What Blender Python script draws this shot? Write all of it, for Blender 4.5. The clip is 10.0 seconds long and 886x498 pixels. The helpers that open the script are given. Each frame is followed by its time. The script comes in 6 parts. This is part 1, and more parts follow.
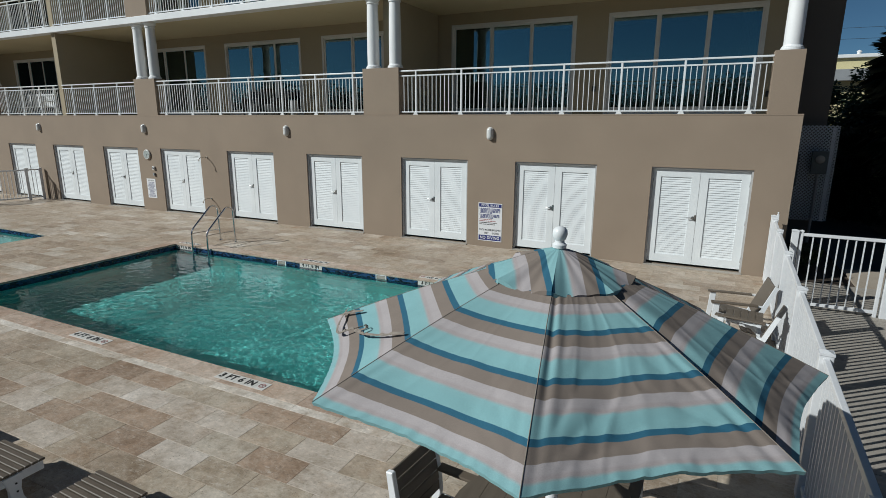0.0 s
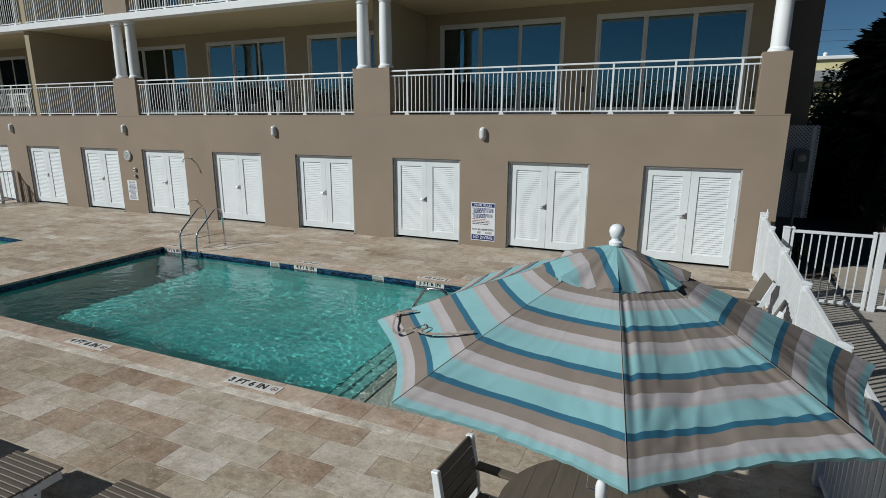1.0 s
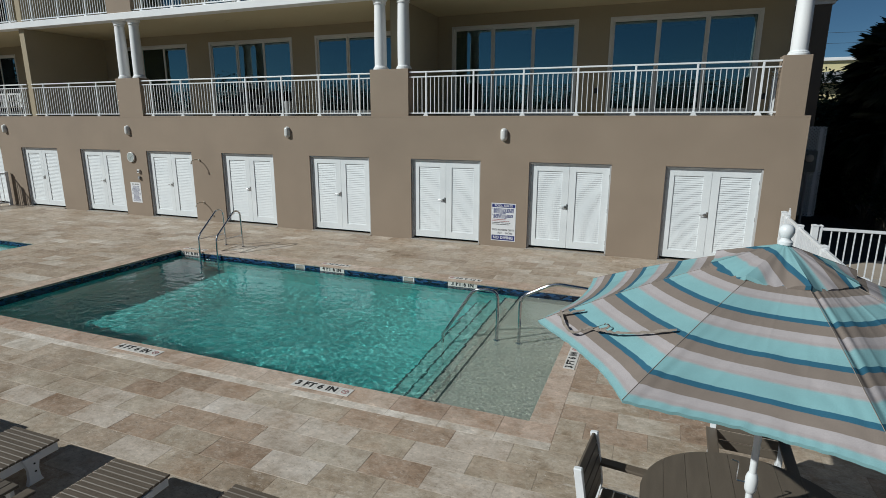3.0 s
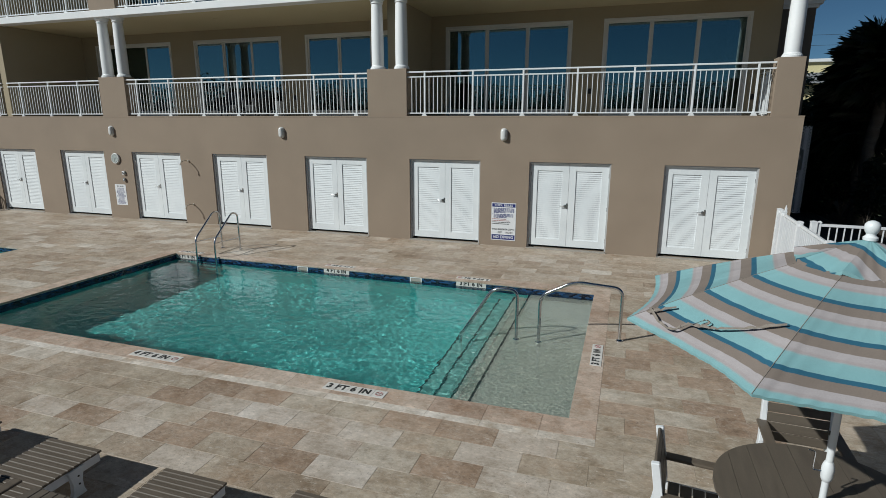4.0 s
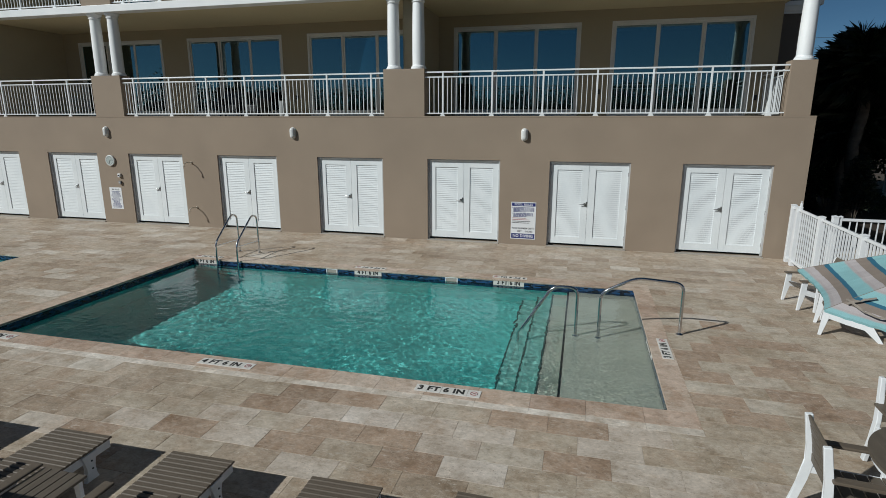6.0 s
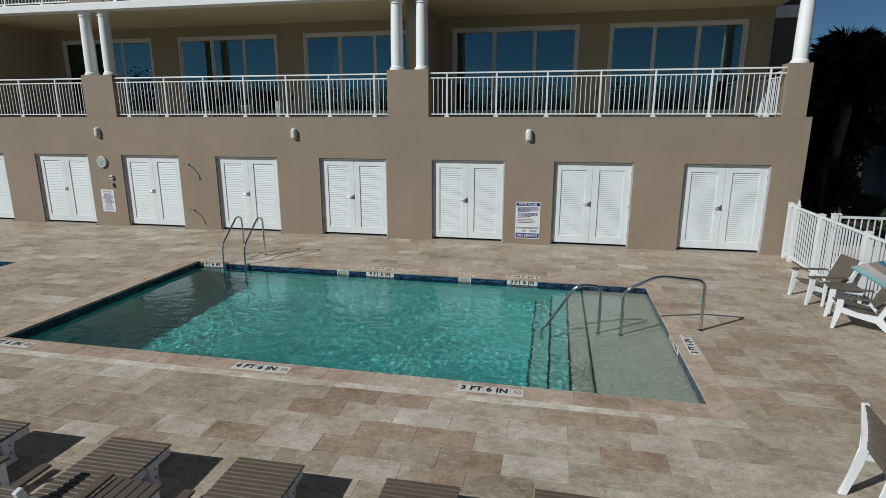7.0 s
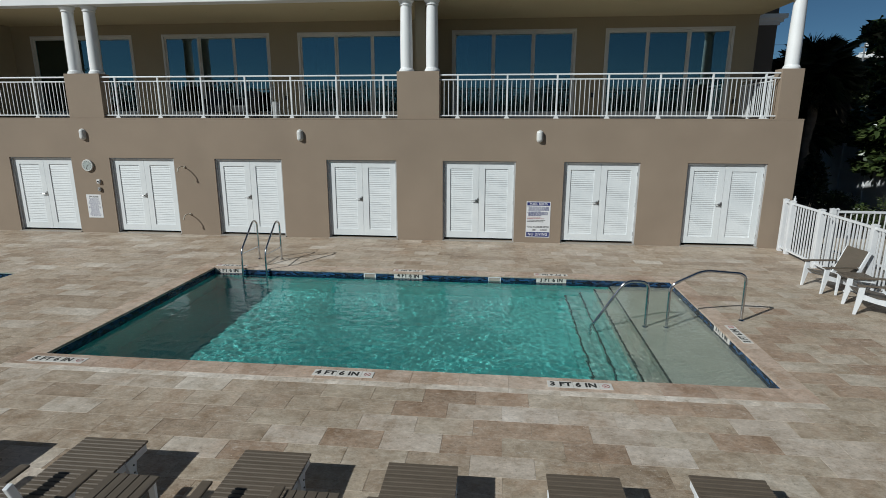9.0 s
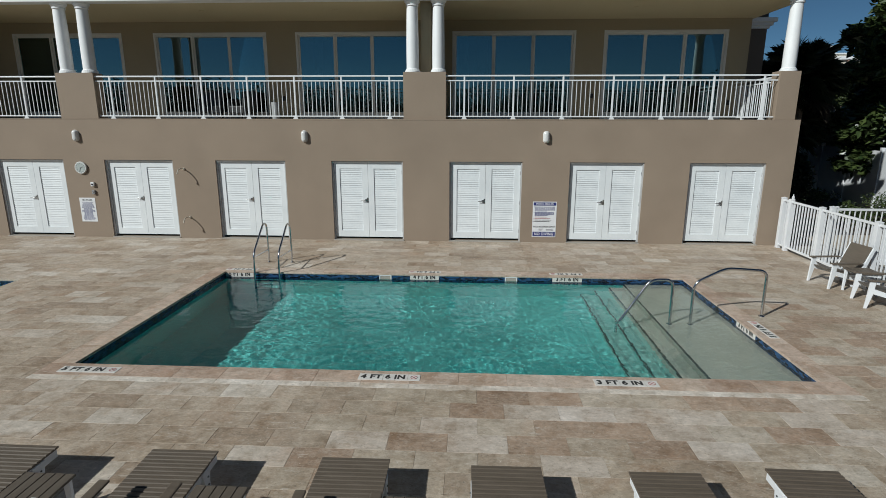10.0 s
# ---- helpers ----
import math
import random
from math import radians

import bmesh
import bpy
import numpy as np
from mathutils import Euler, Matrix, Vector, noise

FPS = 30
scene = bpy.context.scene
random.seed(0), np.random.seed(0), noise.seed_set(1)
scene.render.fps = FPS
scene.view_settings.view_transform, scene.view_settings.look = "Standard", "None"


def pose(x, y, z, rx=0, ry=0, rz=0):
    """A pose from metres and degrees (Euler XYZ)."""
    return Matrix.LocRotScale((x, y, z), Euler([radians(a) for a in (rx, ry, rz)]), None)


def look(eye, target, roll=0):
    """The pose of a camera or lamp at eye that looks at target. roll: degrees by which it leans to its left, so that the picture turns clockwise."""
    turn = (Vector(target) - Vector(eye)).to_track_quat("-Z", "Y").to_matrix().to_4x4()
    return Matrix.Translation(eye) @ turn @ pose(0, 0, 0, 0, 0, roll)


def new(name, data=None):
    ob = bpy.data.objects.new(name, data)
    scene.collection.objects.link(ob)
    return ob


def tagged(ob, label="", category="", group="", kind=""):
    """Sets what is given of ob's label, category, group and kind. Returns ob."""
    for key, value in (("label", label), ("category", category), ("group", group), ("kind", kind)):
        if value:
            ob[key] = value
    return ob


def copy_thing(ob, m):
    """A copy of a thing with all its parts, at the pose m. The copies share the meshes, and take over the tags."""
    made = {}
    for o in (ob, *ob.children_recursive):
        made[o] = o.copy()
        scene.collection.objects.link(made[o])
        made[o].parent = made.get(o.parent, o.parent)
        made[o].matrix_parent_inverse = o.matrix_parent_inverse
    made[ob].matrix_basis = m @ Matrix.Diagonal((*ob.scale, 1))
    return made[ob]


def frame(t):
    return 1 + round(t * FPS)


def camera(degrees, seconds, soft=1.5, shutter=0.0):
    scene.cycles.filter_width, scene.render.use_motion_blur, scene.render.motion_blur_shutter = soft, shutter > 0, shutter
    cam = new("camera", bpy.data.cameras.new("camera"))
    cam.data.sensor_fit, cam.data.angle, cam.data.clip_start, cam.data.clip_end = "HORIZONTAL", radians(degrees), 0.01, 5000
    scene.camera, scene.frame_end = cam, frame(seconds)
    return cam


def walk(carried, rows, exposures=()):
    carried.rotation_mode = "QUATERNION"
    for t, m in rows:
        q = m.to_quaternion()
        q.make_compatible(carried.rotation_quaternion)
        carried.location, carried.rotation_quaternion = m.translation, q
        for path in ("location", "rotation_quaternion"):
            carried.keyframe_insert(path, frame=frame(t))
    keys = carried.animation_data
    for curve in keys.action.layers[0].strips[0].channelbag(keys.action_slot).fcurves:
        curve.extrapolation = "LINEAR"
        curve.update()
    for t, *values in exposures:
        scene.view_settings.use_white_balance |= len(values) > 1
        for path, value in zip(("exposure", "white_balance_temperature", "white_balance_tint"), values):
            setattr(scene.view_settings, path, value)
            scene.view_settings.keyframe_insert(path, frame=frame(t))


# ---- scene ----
cam = camera(78.3, 10.0, soft=0.6)
PATH = [
    (0, (0.067, -0.699, 3.075), (-0.793, 1.048, 2.618), 0.22),
    (0.5, (-0.136, -0.792, 3.057), (-0.956, 0.975, 2.603), 0.21),
    (1, (-0.319, -0.889, 3.070), (-1.100, 0.895, 2.614), 0.18),
    (1.5, (-0.518, -0.999, 3.088), (-1.295, 0.787, 2.631), 0.15),
    (2, (-0.754, -1.107, 3.086), (-1.522, 0.683, 2.631), 0.19),
    (2.5, (-1.008, -1.222, 3.085), (-1.749, 0.579, 2.632), 0.20),
    (4, (-1.944, -1.581, 3.084), (-2.559, 0.267, 2.630), 0.16),
    (4.5, (-2.307, -1.694, 3.063), (-2.862, 0.174, 2.613), 0.14),
    (5, (-2.663, -1.811, 3.067), (-3.180, 0.067, 2.614), 0.17),
    (5.5, (-3.026, -1.920, 3.070), (-3.531, -0.038, 2.617), 0.15),
    (7, (-4.155, -2.261, 3.120), (-4.544, -0.353, 2.664), 0.10),
    (7.5, (-4.549, -2.352, 3.119), (-4.892, -0.434, 2.666), 0.16),
    (8, (-4.957, -2.441, 3.130), (-5.255, -0.515, 2.678), 0.09),
    (8.5, (-5.388, -2.533, 3.147), (-5.641, -0.602, 2.692), 0.13),
    (9, (-5.829, -2.613, 3.163), (-6.029, -0.676, 2.706), 0.12),
    (9.5, (-6.290, -2.666, 3.185), (-6.445, -0.725, 2.727), 0.08),
    (10, (-6.752, -2.684, 3.190), (-6.852, -0.739, 2.732), 0.11),
]
walk(cam, [(t, look(eye, target, roll)) for t, eye, target, roll in PATH], exposures=[(0, -0.03, 6000, 5.0), (2.5, -0.04, 6000, 5.0), (4.5, -0.09, 6000, 5.0), (8.5, -0.11, 6000, 5.0), (10, -0.05, 6000, 5.0)])

# ---- light ----
SUN_WAY = Vector((0.88, 0.75, -0.78)).normalized()
SUN_EL = math.asin(-SUN_WAY.z)
SUN_AZ = math.atan2(-SUN_WAY.x, -SUN_WAY.y)
world = bpy.data.worlds.new("sky")
scene.world = world
world.use_nodes = True
wn = world.node_tree.nodes
sky = wn.new("ShaderNodeTexSky")
sky.sky_type = "NISHITA"
sky.sun_disc = False
sky.sun_elevation = SUN_EL
sky.sun_rotation = SUN_AZ % (2 * math.pi)
sky.air_density, sky.dust_density, sky.ozone_density = 0.62, 0.0, 1.8
sky.altitude = 1500.0
wn["Background"].inputs["Strength"].default_value = 0.038
tint = wn.new("ShaderNodeMix")
tint.data_type, tint.blend_type = "RGBA", "MULTIPLY"
tint.inputs[0].default_value = 1.0
tint.inputs[7].default_value = (0.78, 1.0, 1.0, 1.0)
world.node_tree.links.new(sky.outputs["Color"], tint.inputs[6])
# thin high cloud
veil = wn.new("ShaderNodeMix")
veil.data_type, veil.blend_type = "RGBA", "MULTIPLY"
veil.inputs[7].default_value = (1.3, 1.16, 1.06, 1.0)
spread_map = wn.new("ShaderNodeMapping")
spread_map.inputs["Scale"].default_value = (1.0, 1.0, 3.2)
wisp = wn.new("ShaderNodeTexNoise")
wisp.inputs["Scale"].default_value, wisp.inputs["Detail"].default_value = 2.6, 5.0
wisp_range = wn.new("ShaderNodeMapRange")
wisp_range.inputs["From Min"].default_value, wisp_range.inputs["From Max"].default_value = 0.48, 0.78
sky_place = wn.new("ShaderNodeTexCoord")
world.node_tree.links.new(sky_place.outputs["Generated"], spread_map.inputs["Vector"])
world.node_tree.links.new(spread_map.outputs["Vector"], wisp.inputs["Vector"])
world.node_tree.links.new(wisp.outputs["Fac"], wisp_range.inputs["Value"])
world.node_tree.links.new(wisp_range.outputs["Result"], veil.inputs[0])
world.node_tree.links.new(tint.outputs[2], veil.inputs[6])
world.node_tree.links.new(veil.outputs[2], wn["Background"].inputs["Color"])
sun = new("sun", bpy.data.lights.new("sun", "SUN"))
sun.data.energy, sun.data.angle, sun.data.color = 4.3, radians(0.53), (1.0, 0.965, 0.90)
sun.data.cycles.is_caustics_light = True
sun.matrix_world = look((-20, -20, 25), Vector((-20, -20, 25)) + SUN_WAY)

# ---- materials ----


def mat_base(name):
    m = bpy.data.materials.new(name)
    m.use_nodes = True
    return m, m.node_tree, m.node_tree.nodes["Principled BSDF"]


def nod(nt, kind, **values):
    n = nt.nodes.new("ShaderNode" + kind)
    for key, value in values.items():
        if key in n.inputs:
            n.inputs[key].default_value = value
    return n


def mix_rgb(nt, fac, a, b, blend="MIX"):
    n = nt.nodes.new("ShaderNodeMix")
    n.data_type, n.blend_type = "RGBA", blend
    for k, v in ((0, fac), (6, a), (7, b)):
        if isinstance(v, (int, float)):
            n.inputs[k].default_value = v
        elif isinstance(v, (tuple, list)):
            n.inputs[k].default_value = (*v[:3], 1)
        else:
            nt.links.new(v, n.inputs[k])
    return n.outputs[2]


def ramp(nt, fac, stops, constant=False):
    n = nt.nodes.new("ShaderNodeValToRGB")
    n.color_ramp.interpolation = "CONSTANT" if constant else "LINEAR"
    els = n.color_ramp.elements
    while len(els) > 1:
        els.remove(els[-1])
    for i, (p, c) in enumerate(stops):
        e = els[0] if i == 0 else els.new(p)
        e.position = p
        e.color = (*c, 1) if isinstance(c, tuple) else (c, c, c, 1)
    nt.links.new(fac, n.inputs[0])
    return n.outputs[0]


def coords(nt, which="position", scale=(1, 1, 1)):
    if which == "position":
        out = nt.nodes.new("ShaderNodeNewGeometry").outputs["Position"]
    else:
        out = nt.nodes.new("ShaderNodeTexCoord").outputs["Object"]
    mp = nt.nodes.new("ShaderNodeMapping")
    mp.inputs["Scale"].default_value = scale
    nt.links.new(out, mp.inputs["Vector"])
    return mp.outputs["Vector"]


def noise_tex(nt, vec, scale, detail=4.0, rough=0.55):
    n = nod(nt, "TexNoise", Scale=scale, Detail=detail, Roughness=rough)
    nt.links.new(vec, n.inputs["Vector"])
    return n.outputs["Fac"]


def bump_to(nt, bsdf, height, strength, dist=0.01):
    b = nod(nt, "Bump", Strength=strength, Distance=dist)
    nt.links.new(height, b.inputs["Height"])
    nt.links.new(b.outputs["Normal"], bsdf.inputs["Normal"])


def surface(name, dark, light, big=1.2, fine=40.0, rough=0.6, metal=0.0, bump=0.15, dist=0.004, spread=0.12,
            which="position", stretch=(1, 1, 1), spec=0.5, coat=0.0):
    """A painted, rendered or moulded surface: two tones in soft clouds, a fine grain, a little relief."""
    m, nt, b = mat_base(name)
    v = coords(nt, which, stretch)
    cloud = noise_tex(nt, v, big, 5.0)
    grain = noise_tex(nt, v, fine, 3.0)
    fac = ramp(nt, cloud, [(0.3, 0.0), (0.7, 1.0)])
    col = mix_rgb(nt, fac, dark, light)
    speck = ramp(nt, grain, [(0.25, 1.0 - spread), (0.75, 1.0)])
    col = mix_rgb(nt, 1.0, col, speck, "MULTIPLY")
    nt.links.new(col, b.inputs["Base Color"])
    r = ramp(nt, cloud, [(0.2, max(0.02, rough - 0.08)), (0.8, min(1.0, rough + 0.08))])
    nt.links.new(r, b.inputs["Roughness"])
    b.inputs["Metallic"].default_value = metal
    b.inputs["Specular IOR Level"].default_value = spec
    b.inputs["Coat Weight"].default_value = coat
    if bump:
        bump_to(nt, b, grain, bump, dist)
    return m


STUCCO = surface("stucco_tan", (0.257, 0.199, 0.146), (0.298, 0.233, 0.173), 0.9, 70, 0.85, 0, 0.35, 0.004, 0.10)
# darker, greyer copy of the tan stucco: the side block's shade is in the colour
STUCCO_SHADE = surface("stucco_shaded_block", (0.12, 0.10, 0.083), (0.15, 0.126, 0.104), 0.5, 70, 0.85, 0, 0.3, 0.004, 0.1)
SOFFIT = surface("soffit_cream", (0.52, 0.44, 0.27), (0.56, 0.48, 0.30), 0.6, 60, 0.8, 0, 0.2, 0.003, 0.06)
BACKWALL = surface("stucco_cream", (0.33, 0.275, 0.18), (0.37, 0.31, 0.208), 0.6, 60, 0.85, 0, 0.3, 0.004, 0.08)
WHITE = surface("white_paint", (0.74, 0.75, 0.75), (0.80, 0.80, 0.79), 1.5, 30, 0.45, 0, 0.05, 0.002, 0.04)
DOORWHITE = surface("white_door_paint", (0.66, 0.69, 0.70), (0.73, 0.755, 0.76), 2.0, 25, 0.55, 0, 0.05, 0.002, 0.05)
VINYL = surface("white_vinyl", (0.64, 0.65, 0.665), (0.71, 0.715, 0.72), 2.5, 30, 0.35, 0, 0.03, 0.002, 0.04)
GREYFRAME = surface("grey_door_frame", (0.42, 0.42, 0.42), (0.50, 0.50, 0.495), 3, 30, 0.5)
ALU = surface("white_aluminium", (0.70, 0.72, 0.73), (0.77, 0.78, 0.78), 2.0, 40, 0.35, 0, 0.03, 0.002, 0.03)
WINFRAME = surface("pale_grey_window_frame", (0.60, 0.59, 0.55), (0.68, 0.66, 0.62), 2.0, 40, 0.4, 0, 0.03, 0.002, 0.05)
STEEL = surface("polished_steel", (0.55, 0.56, 0.57), (0.65, 0.65, 0.66), 6, 90, 0.16, 1.0, 0.03, 0.001, 0.06)
NICKEL = surface("satin_nickel", (0.40, 0.40, 0.40), (0.50, 0.50, 0.49), 6, 90, 0.3, 1.0, 0.03, 0.001, 0.06)
DARK = surface("dark_recess", (0.02, 0.02, 0.02), (0.03, 0.03, 0.03), 2, 30, 0.8)
BROWN = surface("brown_slat", (0.106, 0.084, 0.062), (0.138, 0.109, 0.082), 3.0, 55, 0.5, 0, 0.2, 0.002, 0.18,
                "object", (1, 8, 8))
BROWNX = surface("brown_plank", (0.100, 0.081, 0.062), (0.128, 0.105, 0.080), 3.0, 55, 0.52, 0, 0.2, 0.002, 0.16,
                 "object", (8, 1, 8))
LOUNGEWHITE = surface("white_resin", (0.68, 0.70, 0.72), (0.76, 0.77, 0.78), 3.0, 40, 0.38, 0, 0.05, 0.002, 0.05, "object")
GROUT = surface("joint_sand", (0.26, 0.22, 0.18), (0.72, 0.67, 0.60), 4, 80, 0.95, 0, 0.4, 0.004, 0.3)
PEBBLE = surface("pebble_plaster", (0.58, 0.575, 0.49), (0.70, 0.685, 0.59), 2.5, 55, 0.7, 0, 0.2, 0.003, 0.25)
PAVING = surface("tan_paving", (0.34, 0.285, 0.225), (0.43, 0.37, 0.30), 1.2, 60, 0.9, 0, 0.3, 0.004, 0.2)
ASPHALT = surface("asphalt", (0.055, 0.055, 0.058), (0.085, 0.083, 0.082), 1, 90, 0.5, 0, 0.5, 0.006, 0.4)
SOIL = surface("planting_soil", (0.05, 0.035, 0.025), (0.09, 0.065, 0.045), 2, 40, 0.95, 0, 0.6, 0.02, 0.4)
CONCRETE = surface("concrete", (0.33, 0.30, 0.26), (0.42, 0.385, 0.335), 1.2, 60, 0.9, 0, 0.3, 0.004, 0.2)
BOARD = surface("weathered_boards", (0.30, 0.265, 0.225), (0.40, 0.36, 0.31), 2, 30, 0.85, 0, 0.4, 0.004, 0.3, "position", (0.6, 6, 1))
YELLOW = surface("yellow_render", (0.62, 0.55, 0.30), (0.68, 0.6, 0.34), 0.3, 10, 0.8)
CREAM = surface("cream_render", (0.62, 0.56, 0.46), (0.7, 0.63, 0.52), 0.3, 10, 0.8)
BRICKBROWN = surface("brown_render", (0.26, 0.17, 0.14), (0.32, 0.22, 0.18), 0.4, 12, 0.8)
ROOFGREY = surface("grey_roof", (0.22, 0.23, 0.24), (0.3, 0.31, 0.32), 0.5, 12, 0.7)
CURTAIN = surface("pale_curtain", (0.30, 0.31, 0.31), (0.38, 0.39, 0.39), 2, 30, 0.9, 0, 0.1, 0.003, 0.1)
# room walls and floor: the indoor dimness is put into these dark base colours
ROOM = surface("room_gloom", (0.09, 0.09, 0.09), (0.12, 0.12, 0.118), 1, 30, 0.9)
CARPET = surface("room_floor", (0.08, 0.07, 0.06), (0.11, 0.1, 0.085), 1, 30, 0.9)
BLACKPLASTIC = surface("black_plastic", (0.015, 0.015, 0.016), (0.025, 0.025, 0.026), 3, 40, 0.5)
GREYMETAL = surface("grey_metal_box", (0.22, 0.225, 0.23), (0.29, 0.295, 0.3), 3, 40, 0.45, 0.2)
TRUNK = surface("palm_trunk", (0.10, 0.08, 0.06), (0.16, 0.13, 0.1), 3, 25, 0.95, 0, 0.6, 0.02, 0.4, "object", (1, 1, 4))
INK = surface("black_ink", (0.012, 0.012, 0.013), (0.02, 0.02, 0.02), 3, 40, 0.5)
NAVY = surface("navy_print", (0.012, 0.02, 0.13), (0.018, 0.028, 0.17), 3, 40, 0.4)
SIGNWHITE = surface("sign_white", (0.70, 0.71, 0.72), (0.76, 0.76, 0.77), 3, 40, 0.35)
MARKWHITE = surface("marker_tile_white", (0.60, 0.58, 0.54), (0.70, 0.68, 0.64), 6, 60, 0.45, 0, 0.1, 0.002, 0.1)
REDINK = surface("faded_red_ink", (0.30, 0.10, 0.10), (0.36, 0.13, 0.12), 5, 60, 0.5)
DIAL = surface("faded_dial", (0.36, 0.41, 0.39), (0.46, 0.50, 0.48), 9, 40, 0.35)
HOOKMETAL = surface("pale_cast_metal", (0.52, 0.48, 0.40), (0.66, 0.62, 0.54), 9, 60, 0.45, 0.3)
STRAP = surface("tan_strap", (0.24, 0.205, 0.17), (0.31, 0.265, 0.225), 30, 200, 0.9, 0, 0.3, 0.002, 0.3)
LAMPGLASS = surface("opal_lamp_lens", (0.60, 0.60, 0.58), (0.70, 0.70, 0.68), 3, 30, 0.3)


def leaf_material(name, a, b, rough=0.45):
    m, nt, bs = mat_base(name)
    isl = nt.nodes.new("ShaderNodeNewGeometry").outputs["Random Per Island"]
    col = mix_rgb(nt, isl, a, b)
    nt.links.new(col, bs.inputs["Base Color"])
    bs.inputs["Roughness"].default_value = rough
    tr = nod(nt, "BsdfTranslucent")
    nt.links.new(col, tr.inputs["Color"])
    mx = nod(nt, "MixShader")
    mx.inputs[0].default_value = 0.22
    nt.links.new(bs.outputs[0], mx.inputs[1])
    nt.links.new(tr.outputs[0], mx.inputs[2])
    nt.links.new(mx.outputs[0], nt.nodes["Material Output"].inputs["Surface"])
    return m


# leaf green taken nearly to black: the building's shade is put into the colour
SHADELEAF = leaf_material("shade_darkened_green", (0.014, 0.023, 0.009), (0.03, 0.042, 0.016))
LEAF = leaf_material("broad_leaf_green", (0.028, 0.048, 0.016), (0.085, 0.115, 0.034), 0.3)
SHRUB = leaf_material("shrub_green", (0.04, 0.06, 0.02), (0.10, 0.12, 0.045), 0.5)
# dry brown fronds, darkened in colour as well for the shade they hang in
DRYLEAF = leaf_material("dry_frond", (0.03, 0.025, 0.016), (0.055, 0.046, 0.03), 0.7)
DRYBRUSH = leaf_material("dry_brush", (0.13, 0.105, 0.075), (0.24, 0.20, 0.15), 0.8)


TONES = [(0.0, (0.339, 0.275, 0.213)), (0.12, (0.364, 0.299, 0.233)), (0.25, (0.395, 0.331, 0.260)),
         (0.55, (0.418, 0.356, 0.283)), (0.88, (0.440, 0.379, 0.309)), (1.0, (0.480, 0.429, 0.364))]
FIELD = [(0.0, (0.320, 0.250, 0.188)), (0.14, (0.360, 0.288, 0.222)), (0.28, (0.406, 0.334, 0.262)), (0.7, (0.435, 0.364, 0.291)), (0.87, (0.475, 0.412, 0.348)), (1.0, (0.561, 0.510, 0.450))]
PALE = [(0.0, (0.462, 0.398, 0.338)), (0.6, (0.535, 0.474, 0.415)), (1.0, (0.575, 0.520, 0.470))]
DUSK = [(0.0, (0.325, 0.240, 0.178)), (0.6, (0.360, 0.270, 0.202)), (1.0, (0.392, 0.298, 0.228))]
ROSE = [(0.0, (0.383, 0.282, 0.221)), (0.25, (0.464, 0.359, 0.291)), (0.8, (0.514, 0.418, 0.344)), (1.0, (0.544, 0.451, 0.384))]


